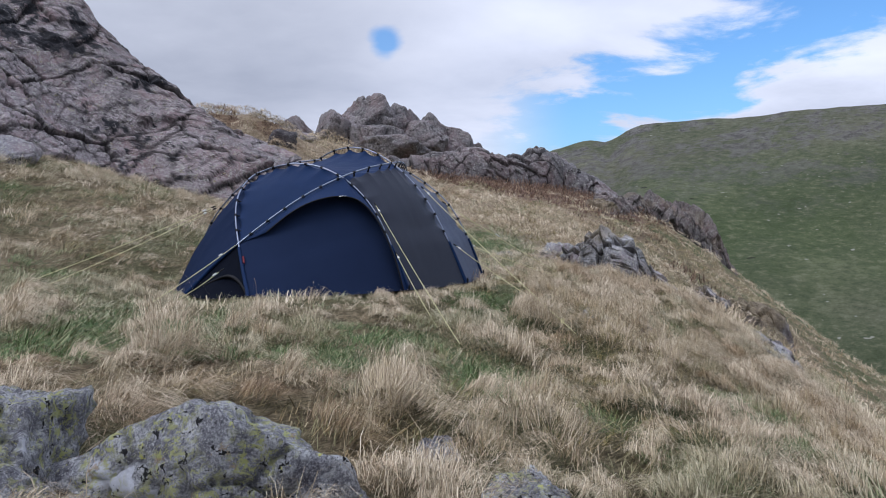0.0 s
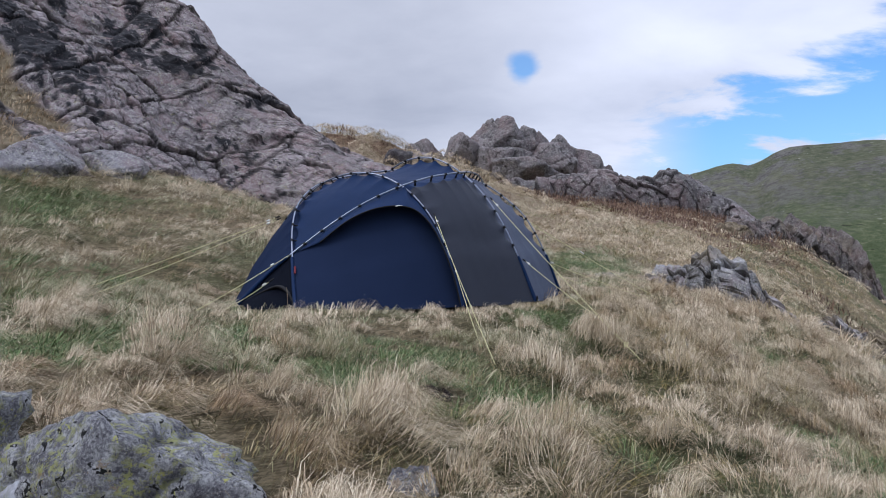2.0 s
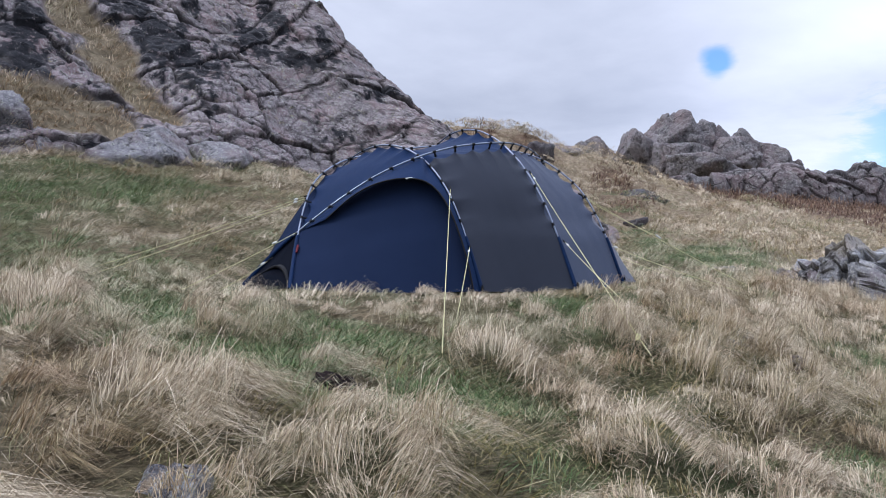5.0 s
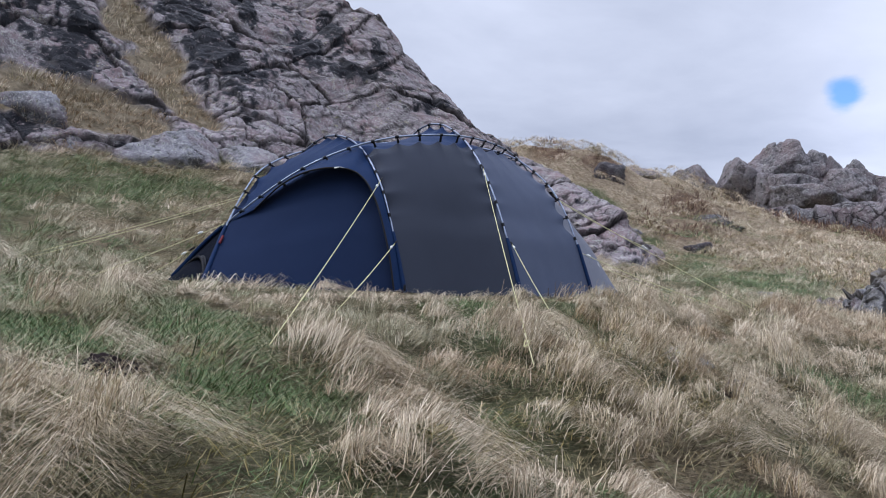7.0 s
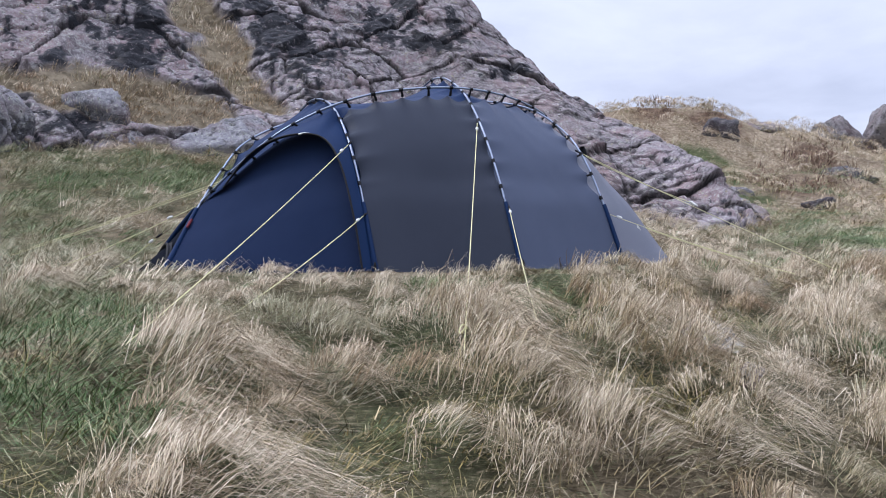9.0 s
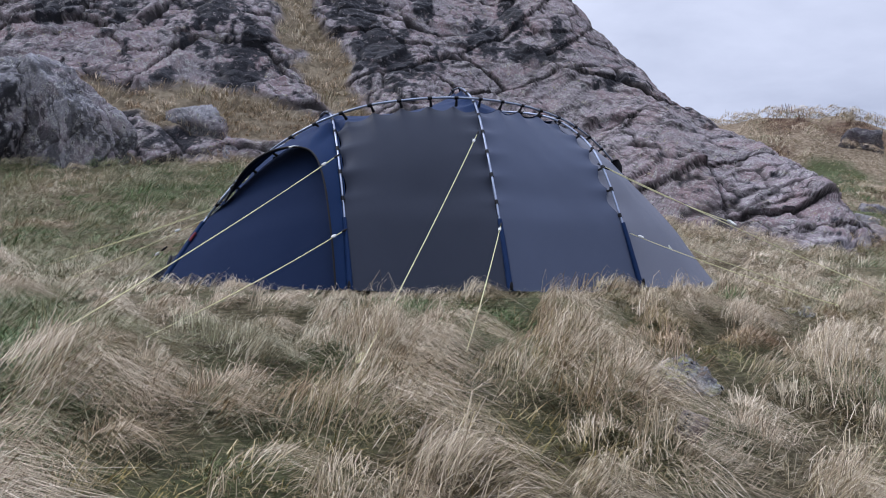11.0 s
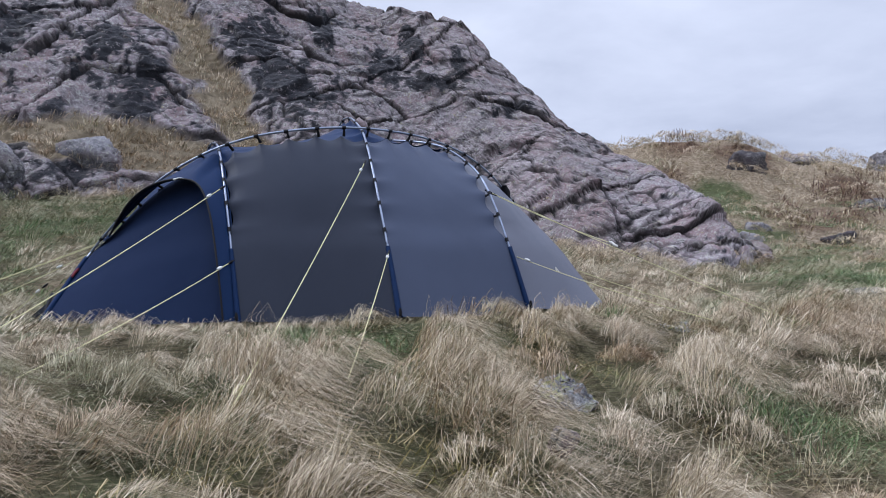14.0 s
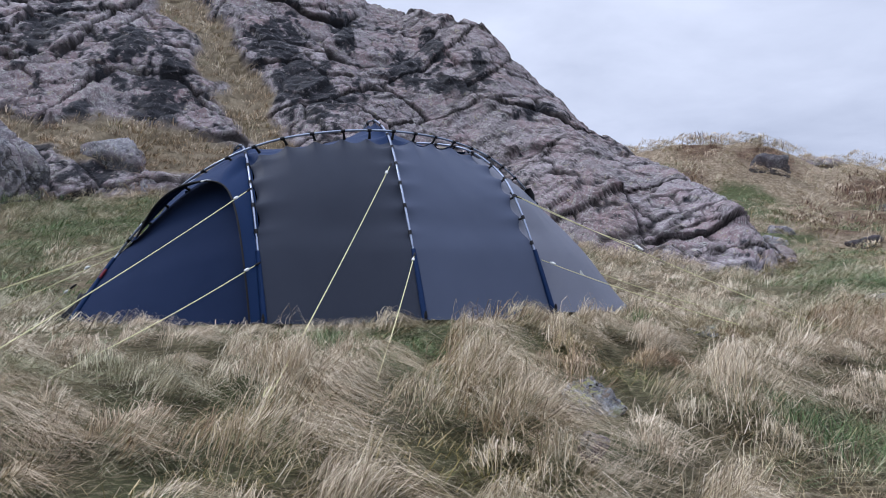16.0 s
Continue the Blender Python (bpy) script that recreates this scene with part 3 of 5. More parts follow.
for c, k, amp, w, grid in ((cell, 7.3, 0.34, 0.10, (0.36, 0.4, 0.62)), (gcell, 5.1, 0.19, 0.05, (1.1, 1.2, 1.9)), (hcell, 3.7, 0.045, 0.04, (3.6, 3.8, 5.2))):
    tx, tz = tilt(c, k)
    q = (dip + w * warp) * np.array(grid)
    disp = disp + amp * (tx * (q[:, 0] - c[:, 0]) + tz * (q[:, 2] - c[:, 2]))
disp = disp + 0.12 * fbm(P[:, 0] * 0.45, P[:, 1] * 0.45, P[:, 2] * 0.45, 3, 72)
nrm = np.array([0.0, -0.78, 0.62])
# turf ledges and a diagonal gully
sx, sz = P[:, 0], P[:, 2]
gully = np.exp(-((sx - (-1.95 - 0.62 * (sz - 3.6) + 0.25 * fbm(sx * 0.9, sz * 0.9, octaves=2, s=97))) / 0.62) ** 2) * sstep(sz, 2.0, 3.0)
ledge = np.exp(-((sz - (2.75 - 0.10 * (sx + 5))) / 0.55) ** 2) * sstep(-sx, 1.4, 2.6) * sstep(sx, -10, -7)
patchy = fbm(sx * 1.1, P[:, 1] * 1.1, sz * 1.1, 3, 90)
turf = np.clip(1.5 * np.maximum(gully, ledge) + 0.45 * patchy - 0.35, 0, 1)
low_turf = sstep(-V.ravel(), -0.10, -0.02) * sstep(patchy, -0.2, 0.4) * 0.9
right_turf = sstep(sx, 7.1, 8.4) * sstep(patchy, -0.6, 0.2)
turf = sstep(np.maximum(np.maximum(turf, low_turf), right_turf), 0.3, 0.7)
disp = disp * (1 - 0.6 * turf) - 0.25 * gully
step = (disp + 0.0).reshape(NU, NV)
wide = np.pad(step, 1, mode="edge")
disp = ((2 * step + wide[:-2, 1:-1] + wide[2:, 1:-1] + wide[1:-1, :-2] + wide[1:-1, 2:]) / 6).ravel()
P = P + nrm * ((disp + fine_disp * (1 - 0.6 * turf)) * fade)[:, None]
# black wet streaks, plus shade of an overhang and deep crevices painted in
wet_and_shade = np.zeros(len(P))
for cx, cz, wx, wz in ((-3.9, 4.0, 0.5, 1.1), (-4.7, 5.0, 0.4, 0.7), (-5.6, 2.4, 0.3, 0.4), (-1.7, 5.6, 0.8, 0.9), (-0.9, 4.4, 0.55, 0.9), (1.9, 5.9, 0.22, 0.8), (2.2, 4.6, 0.75, 0.22), (-1.3, 4.6, 0.45, 0.8), (-7.6, 5.2, 0.6, 0.5), (-2.2, 2.1, 0.5, 0.25), (1.2, 5.2, 0.5, 0.8), (-4.4, 2.3, 0.4, 0.35), (-5.1, 3.1, 0.25, 0.6), (-0.6, 3.9, 0.6, 0.5), (2.9, 5.2, 0.2, 0.7), (4.0, 3.9, 0.5, 0.18), (-6.3, 5.6, 0.5, 0.8), (-0.2, 6.4, 0.35, 0.6)):
    wet_and_shade = np.maximum(wet_and_shade, np.exp(-((P[:, 0] - cx) / wx) ** 2 - ((P[:, 2] - cz) / wz) ** 2))
wet_and_shade = sstep(wet_and_shade + 0.55 * (0.6 * fbm(P[:, 0] * 2.2, P[:, 1] * 2.2, P[:, 2] * 1.1, 2, 95) + 0.8 * fbm(P[:, 0] * 7, P[:, 1] * 7, P[:, 2] * 4, 3, 99)), 0.32, 0.46) * (1 - turf)
crag = tagged(new("crag"), "purplish grey rock crag with dark wet streaks and turf ledges", "crag")
quads = grid_faces(NU, NV)
mid = P[quads].mean(1)
grassy = turf[quads].mean(1) > 0.5
west = mid[:, 0] < -1.95 - 0.62 * (mid[:, 2] - 3.6)
slab = ~west & (mid[:, 0] > 2.2 - 0.9 * (mid[:, 2] - 3.0))
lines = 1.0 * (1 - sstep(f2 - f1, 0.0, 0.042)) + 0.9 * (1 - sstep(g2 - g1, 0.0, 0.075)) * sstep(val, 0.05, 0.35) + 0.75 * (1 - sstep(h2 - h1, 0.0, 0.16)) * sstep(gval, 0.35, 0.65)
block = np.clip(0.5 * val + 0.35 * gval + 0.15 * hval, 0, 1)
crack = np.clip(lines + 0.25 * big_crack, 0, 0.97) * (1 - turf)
for name, mask, label in (("buttress", west & ~grassy, "grey rock buttress with black wet streaks"), ("rock_face", ~west & ~slab & ~grassy, "purplish grey jointed rock face"),
                          ("slab", slab & ~grassy, "grey rock slab sloping to the grass"), ("turf_ledge", grassy, "dry brown turf on ledges and in the gully")):
    used, inv = np.unique(quads[mask], return_inverse=True)
    me = set_mesh(name, P[used], inv.reshape(-1, 4))
    for key, values in (("turf", turf), ("wet_and_shade", wet_and_shade), ("crack", crack), ("block", block)):
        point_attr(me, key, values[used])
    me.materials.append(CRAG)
    ob = new(name, me)
    ob.parent = crag
    tagged(ob, label, kind="stuff" if name == "turf_ledge" else "")
CRAG_P, CRAG_TURF = P, turf


# ---------------------------------------------------------------- boulders and outcrops
def rock(name, place, size, turn, seed, mat, label, category="boulder", planes=16, detail=4, rough=0.05, black=0.0, group=""):
    bm = bmesh.new()
    bmesh.ops.create_icosphere(bm, subdivisions=detail, radius=1.0)
    d = np.array([v.co[:] for v in bm.verts])
    d /= np.linalg.norm(d, axis=1)[:, None]
    g = np.random.default_rng(seed)
    n = g.normal(size=(planes, 3))
    n /= np.linalg.norm(n, axis=1)[:, None]
    lim = g.uniform(0.60, 0.95, planes)
    k = 85.0
    r = np.stack([np.where(d @ n[i] > 0.05, lim[i] / np.maximum(d @ n[i], 0.05), 3.0) for i in range(planes)], 1)
    r = -np.log(np.exp(-k * np.minimum(r, 3)).sum(1) + math.exp(-k * 1.25)) / k
    q = d * r[:, None]
    q = q + d * (rough * 0.9 * fbm(q[:, 0] * 2 + seed, q[:, 1] * 2, q[:, 2] * 2, 4, seed % 40) + rough * 0.5 * fbm(q[:, 0] * 9, q[:, 1] * 9, q[:, 2] * 9, 3, seed % 30))[:, None]
    g1, g2, gv, _ = worley(q * np.array([2.4, 2.4, 1.4]) + seed + 3, seed % 17)
    q = q + d * (rough * 2.0 * (gv - 0.5) + rough * 0.7 * fbm(q[:, 0] * 6, q[:, 1] * 6, q[:, 2] * 1.3, 3, seed % 23))[:, None]
    f1, f2, _, _ = worley(q * 1.5 + seed, seed % 20)
    crack = 1 - sstep(f2 - f1, 0.0, 0.05)
    q = q - d * (0.05 * crack)[:, None]
    lo, hi = q.min(0), q.max(0)
    q = (q - (lo + hi) / 2) / ((hi - lo) / 2) * np.array(size)
    for v, c in zip(bm.verts, q):
        v.co = c
    for f in bm.faces:
        f.smooth = True
    me = bpy.data.meshes.new(name)
    bm.to_mesh(me)
    bm.free()
    point_attr(me, "crack", crack * 0.7)
    point_attr(me, "block", gv)
    point_attr(me, "wet_and_shade", black * sstep(fbm(q[:, 0] * 2.5, q[:, 1] * 2.5, q[:, 2] * 2.0, 2, 31) + 0.9 * fbm(q[:, 0] * 10, q[:, 1] * 10, q[:, 2] * 8, 3, 35), 0.15, 0.3))
    point_attr(me, "turf", np.zeros(len(q)))
    me.materials.append(mat)
    ob = new(name, me)
    ob.matrix_world = pose(*place, *turn)
    return tagged(ob, label, category, group)


def on_ground(x, y, lift=0.0):
    return (x, y, float(ground_height(x, y)) + lift)


RIB_LINES = []


def rib(name, line, mat, label, cell=0.4, seed=1, category="outcrop", jags=0.3, mossy=0.5, blocky=1.0):
    """A jagged band of upright slabs along a line of (x, y, half width, height)."""
    q = even(np.array([(x, y, float(ground_height(x, y)), w, h) for x, y, w, h in line]), 60)
    RIB_LINES.append(even(q, 24)[:, [0, 1, 3]])
    long = np.linalg.norm(np.diff(q[:, :2], axis=0), axis=1).sum()
    nu, nv = int(np.clip(long / (cell * 0.07), 60, 420)), 76
    q = even(q, nu)
    t = np.gradient(q[:, :2], axis=0)
    t /= np.linalg.norm(t, axis=1)[:, None]
    run = np.linspace(0, long, nu)
    ends = np.clip(np.minimum(run, long - run) / (cell * 1.5), 0, 1) ** 0.5
    jag = 1 + jags * fbm(run / cell * 0.45, seed * 3.1, octaves=4, s=seed % 30, gain=0.65)
    tall = q[:, 4] * np.clip(jag, 0.15, 2) * ends
    phi = np.linspace(-1, 1, nv) * math.pi * 0.5
    la = np.sign(np.sin(phi)) * np.abs(np.sin(phi)) ** 0.65
    up = np.abs(np.cos(phi)) ** 0.65
    wide = q[:, 3] * (0.6 + 0.4 * ends) * (1 + 0.3 * fbm(run / cell * 0.3, seed * 7.7, octaves=3, s=seed % 29))
    meander = 0.5 * q[:, 3] * fbm(run / cell * 0.2, seed * 1.7, octaves=2, s=seed % 27)
    side = np.stack([t[:, 1], -t[:, 0]], 1)
    off = la[None] * wide[:, None] + meander[:, None]
    P = np.zeros((nu, nv, 3))
    P[..., :2] = q[:, None, :2] + side[:, None] * off[..., None]
    P[..., 2] = ground_height(P[..., 0], P[..., 1], fine=False) - 0.10 - 0.2 * cell + up[None] * (tall[:, None] + 0.2 * cell)
    n = np.concatenate([side[:, None] * np.sin(phi)[None, :, None], np.broadcast_to(np.cos(phi)[None, :, None], (nu, nv, 1))], 2).reshape(-1, 3)
    P = P.reshape(-1, 3)
    w = np.stack([fbm(P[:, 0] / cell * 0.5, P[:, 1] / cell * 0.5, P[:, 2] / cell * 0.5, 2, s) for s in (60, 64, 68)], 1)
    c1 = (P / cell + 0.4 * w + 0.3 * P[:, 2:3] / cell * np.array([0.5, 0.2, 0.0])) * np.array([1.1, 1.1, 0.42])
    f1, f2, val, ctr = worley(c1 + seed, seed % 17)
    g1, g2, gval, _ = worley(c1 * 2.9 + seed, seed % 13)
    crack = 1 - sstep(f2 - f1, 0.0, 0.09)
    lean_x, lean_z = ((ctr[:, 0] * 7.3) % 1) - 0.5, ((ctr[:, 2] * 5.9) % 1) - 0.5
    d = blocky * cell * (0.42 * (val - 0.5) + 0.17 * (gval - 0.5) - 0.16 * crack + 0.5 * lean_x * (c1[:, 0] + seed - ctr[:, 0]) + 0.6 * lean_z * (c1[:, 2] + seed - ctr[:, 2]))
    P = P + n * d[:, None]
    me = set_mesh(name, P, grid_faces(nu, nv), False)
    point_attr(me, "block", val)
    point_attr(me, "crack", np.clip(0.8 * crack + 0.4 * (1 - sstep(g2 - g1, 0, 0.08)), 0, 0.9))
    moss = sstep(fbm(P[:, 0] / cell * 0.5, P[:, 1] / cell * 0.5, P[:, 2] / cell * 0.5, 3, 77), 0.15, 0.5) * sstep(n[:, 2], 0.2, 0.7)
    point_attr(me, "turf", moss * mossy)
    point_attr(me, "wet_and_shade", np.zeros(len(P)))
    me.materials.append(mat)
    return tagged(new(name, me), label, category)


def even(q, n):
    """The same line with its points evenly spaced over its first three columns."""
    d = np.concatenate([[0], np.cumsum(np.linalg.norm(np.diff(q[:, :3], axis=0), axis=1))])
    return np.stack([np.interp(np.linspace(0, d[-1], n), d, q[:, k]) for k in range(q.shape[1])], 1)


# lichened boulders in the foreground
rock("boulder", (-5.10, -2.30, -0.62), (0.80, 0.92, 0.60), (0, 6, 25), 11, BOULDER, "big pale grey boulder with yellow lichen, sunk in grass", planes=20, detail=6, rough=0.04, group="boulders in the grass")
rock("boulder", (-5.78, -1.70, -0.36), (0.48, 0.42, 0.40), (4, 0, 60), 23, BOULDER, "pale grey boulder with yellow lichen beside a larger one", detail=5, rough=0.07, group="boulders in the grass")
rock("boulder", (-5.95, -2.15, -0.45), (0.40, 0.34, 0.30), (0, 8, 10), 31, BOULDER, "low grey boulder with lichen, half sunk in grass", detail=5, rough=0.07, group="boulders in the grass")
rock("boulder", (-4.02, -2.77, -0.545), (0.16, 0.12, 0.15), (0, 0, 20), 37, BOULDER, "small grey stone poking out of long grass", group="boulders in the grass")
rock("boulder", (-4.10, -3.36, -0.66), (0.46, 0.26, 0.20), (0, 4, 30), 41, BOULDER, "flat grey stone with lichen, deep in grass", detail=5, group="boulders in the grass")
rock("boulder", (0.66, -1.22, -0.435), (0.20, 0.13, 0.13), (10, -4, 5), 43, BOULDER, "grey stone with yellow lichen among grass tussocks", detail=5, rough=0.05, group="boulders in the grass")
rock("boulder", (0.47, -1.92, -0.485), (0.07, 0.06, 0.07), (0, 0, 0), 47, CRAG, "small brown-grey stone among grass tussocks", group="boulders in the grass")
rock("peat_clod", on_ground(-3.04, -1.84, -0.02), (0.15, 0.10, 0.085), (0, 8, 12), 53, PEAT, "clod of bare dark peat among the grass", "peat", detail=5, rough=0.14)
rock("boulder", (2.0, 0.3, -0.23), (0.14, 0.10, 0.09), (0, 0, 30), 48, BOULDER, "small grey stone in the grass", group="boulders in the grass")

# rock ribs on the brow of the slope and the cliff band below the tor
rib("rock_outcrop", ((6.9, 2.3, 0.3, 0.30), (6.35, 1.95, 0.42, 0.62), (6.25, 1.5, 0.46, 0.72), (6.3, 1.05, 0.44, 0.62), (6.6, 0.7, 0.36, 0.40), (7.2, 0.5, 0.25, 0.16)), GREY, "jagged pale grey rock outcrop in the grassy slope", 0.36, 61, jags=0.4)
rib("rock_outcrop", ((6.3, 3.1, 0.16, 0.10), (6.6, 2.75, 0.24, 0.26), (7.0, 2.3, 0.2, 0.16)), GREY, "low flat grey slab above the rock outcrop", 0.34, 69)
rib("rock_outcrop", ((10.2, 1.35, 0.25, 0.20), (10.0, 0.95, 0.36, 0.50), (10.2, 0.5, 0.36, 0.42), (10.7, 0.1, 0.25, 0.2)), GREY, "low broken grey rock outcrop in the grassy slope", 0.34, 62)
rib("rock_outcrop", ((12.9, 1.5, 0.4, 0.3), (12.2, 0.9, 0.6, 0.70), (11.6, 0.2, 0.6, 0.65), (11.2, -0.5, 0.4, 0.3)), RIB, "brown-grey rock outcrop among dead bracken", 0.38, 63, jags=0.5, mossy=0.8)
rib("rock_outcrop", ((6.9, -0.9, 0.2, 0.12), (6.4, -1.35, 0.36, 0.30), (5.9, -1.8, 0.36, 0.28), (5.4, -2.3, 0.2, 0.1)), GREY, "low grey slab in the grassy slope", 0.34, 68)
rib("rock_rib", ((38.5, 16.4, 0.6, 0.4), (41, 15.7, 1.2, 1.2), (44, 15.3, 1.5, 1.9), (47.5, 15.4, 1.6, 2.2), (51, 15.5, 1.6, 2.3), (54.5, 15.4, 1.3, 1.9), (57, 15.2, 0.8, 1.0)), RIB, "upright brown-grey slabs of a rock rib on the brow", 0.8, 64, jags=0.6, mossy=0.35)
rib("rock_rib", ((33, 13.5, 0.7, 0.5), (30.0, 12.6, 0.8, 0.8), (27, 12.2, 0.6, 0.5)), RIB, "short brown-grey rock rib on the brow", 0.5, 65, mossy=0.8)
rib("cliff", ((36.5, 36.5, 1.4, 0.8), (40, 33.5, 1.8, 1.6), (43.5, 30.2, 2.3, 2.2), (46.5, 28.2, 2.6, 2.6), (48.6, 26.2, 2.6, 2.7), (49.2, 24.2, 2.2, 2.0), (48.6, 22.2, 1.6, 1.2), (47.0, 20.6, 0.9, 0.7)), TOR, "grey cliff band below the tor", 1.6, 66, "cliff", jags=0.16, mossy=0.0, blocky=0.6)
rib("rock_outcrop", ((4.5, 6.1, 0.25, 0.25), (5.3, 6.4, 0.35, 0.42), (6.2, 6.9, 0.35, 0.40), (6.9, 7.5, 0.25, 0.25)), CRAG, "broken grey rock at the foot of the crag", 0.30, 67, jags=0.5, mossy=0.3)
# tor on the skyline
for k, (ox, oy, oz, sx, sy, tall) in enumerate(((50.4, 48.0, 8.4, 2.9, 3.1, 3.6), (52.6, 45.5, 8.2, 2.0, 1.8, 3.1), (54.3, 43.4, 7.8, 1.9, 1.5, 2.5), (48.6, 50.0, 7.6, 2.6, 2.8, 3.0),
                                                 (55.4, 42.0, 6.8, 1.9, 2.2, 2.2), (53.0, 43.8, 7.0, 2.6, 3.2, 2.4), (50.0, 46.6, 7.2, 3.0, 3.6, 2.6), (46.2, 52.2, 7.6, 1.7, 1.8, 2.4),
                                                 (44.9, 53.4, 7.3, 1.6, 1.7, 2.3), (57.1, 39.8, 6.8, 0.4, 0.4, 0.6), (56.4, 40.8, 6.0, 1.6, 1.8, 1.3), (49.0, 43.5, 6.2, 3.0, 3.6, 1.6), (51.6, 46.4, 8.0, 2.4, 2.2, 2.8))):
    rock("rock_tor", (ox, oy, oz), (sx, sy, tall), (0, 0, rng.uniform(-20, 20)), 180 + k, TOR, "weathered grey tor block on the skyline", "tor", planes=15, rough=0.05, detail=5, group="blocks of the tor")
# stones at the foot of the crag
for k, (ox, oy, oz, sx, sy, tall) in enumerate(((-3.66, 9.35, 1.75, 0.38, 0.3, 0.45), (-4.35, 9.9, 2.3, 0.75, 0.5, 0.48), (-2.1, 9.1, 1.70, 1.05, 0.6, 0.70), (-0.9, 9.3, 1.7, 0.8, 0.6, 0.45),
                                                 (8.9, 10.9, 1.0, 0.30, 0.24, 0.26), (13.0, 18.4, 3.4, 0.8, 0.6, 0.6))):
    rock("boulder", (ox, oy, oz), (sx, sy, tall), (0, rng.uniform(-10, 10), rng.uniform(-30, 30)), 210 + k, SLAB, "angular grey boulder at the foot of the crag", planes=10, rough=0.045, detail=5, group="boulders at the foot of the crag")
rock("boulder", (-6.2, 8.75, 1.85), (1.15, 0.7, 1.45), (14, 12, -8), 240, SLAB, "flat-faced grey slab leaning at the foot of the crag", planes=11, detail=6, rough=0.03, black=0.7)
rock("boulder", (-7.8, 8.5, 1.9), (1.2, 0.8, 1.5), (10, 4, 10), 247, SLAB, "grey rock blotched with black lichen at the foot of the crag", planes=12, detail=6, rough=0.04, black=0.95)


# stones on the grassy bank beside the crag
for k, (ox, oy, sx, sy, tall, mat, label) in enumerate(((11.85, 16.5, 0.70, 0.5, 0.55, PEATY, "dark rock in a hollow of the grassy bank"), (13.7, 13.5, 0.95, 0.5, 0.50, PEATY, "dark low rock in the grassy bank"),
                                                        (8.1, 10.0, 0.38, 0.3, 0.26, GREY, "pale grey stone in the grassy bank"), (10.1, 9.9, 0.46, 0.34, 0.26, PEATY, "dark low rock in the grassy bank"),
                                                        (14.4, 18.5, 0.9, 0.6, 0.35, CRAG, "low grey rock on the crest of the bank"), (15.6, 19.2, 0.8, 0.6, 0.40, CRAG, "low grey rock on the crest of the bank"),
                                                        (5.7, 3.4, 0.35, 0.28, 0.16, GREY, "pale grey stone half sunk in grass"), (8.1, 3.4, 0.6, 0.4, 0.34, GREY, "pale grey stone half sunk in grass"))):
    rock("boulder", on_ground(ox, oy, -0.08), (sx, sy, tall), (rng.uniform(-8, 8), rng.uniform(-10, 10), rng.uniform(-30, 30)), 260 + k, mat, label, planes=14, rough=0.07, group="stones on the bank")


# ---------------------------------------------------------------- tent
def part(name, me, mat, parent, label=""):
    if isinstance(me, bmesh.types.BMesh):
        bm = me
        me = bpy.data.meshes.new(name)
        bm.to_mesh(me)
        bm.free()
    if not me.materials:
        me.materials.append(mat)
    ob = new(name, me)
    ob.parent = parent
    if label:
        tagged(ob, label)
    return ob


def spline(points, n=400):
    """A smooth line through the points, evenly spaced."""
    q = np.array(points, float)
    q = np.vstack([2 * q[0] - q[1], q, 2 * q[-1] - q[-2]])
    out = []
    for i in range(1, len(q) - 2):
        s = np.linspace(0, 1, 40, endpoint=False)[:, None]
        out.append(0.5 * (2 * q[i] + (q[i + 1] - q[i - 1]) * s + (2 * q[i - 1] - 5 * q[i] + 4 * q[i + 1] - q[i + 2]) * s ** 2 + (3 * q[i] - q[i - 1] - 3 * q[i + 1] + q[i + 2]) * s ** 3))
    q = np.vstack(out + [q[-2][None]])
    return even(q, n)


def tube(points, radius, sides=8, ends=True):
    q = np.asarray(points, float)
    t = np.gradient(q, axis=0)
    t /= np.linalg.norm(t, axis=1)[:, None]
    ref = np.where(np.abs(t[:, 2:3]) > 0.9, np.array([[1.0, 0, 0]]), np.array([[0, 0, 1.0]]))
    s = np.cross(t, ref)
    s /= np.linalg.norm(s, axis=1)[:, None]
    w = np.cross(s, t)
    an = np.linspace(0, 2 * math.pi, sides, endpoint=False)
    rad = np.broadcast_to(np.asarray(radius, float), (len(q),))
    v = q[:, None] + rad[:, None, None] * (np.cos(an)[None, :, None] * s[:, None] + np.sin(an)[None, :, None] * w[:, None])
    n = len(q)
    i, j = np.meshgrid(np.arange(n - 1), np.arange(sides), indexing="ij")
    a, b = (i * sides + j).ravel(), (i * sides + (j + 1) % sides).ravel()
    return set_mesh("tube", v.reshape(-1, 3), np.stack([a, b, b + sides, a + sides], 1))


HEART = np.array([-0.25, 1.42, 0.30])
LONG_NEAR = spline([(-2.55, 1.5, -0.03), (-2.29, 1.29, 0.31), (-1.96, 1.03, 0.65), (-1.63, 0.81, 0.92), (-1.29, 0.66, 1.10), (-0.96, 0.59, 1.21), (-0.63, 0.61, 1.27), (-0.30, 0.72, 1.31),
                    (0.03, 0.91, 1.325), (0.36, 1.15, 1.31), (0.69, 1.41, 1.24), (1.0, 1.70, 1.09), (1.3, 2.01, 0.85), (1.57, 2.33, 0.55), (1.85, 2.7, -0.02)])
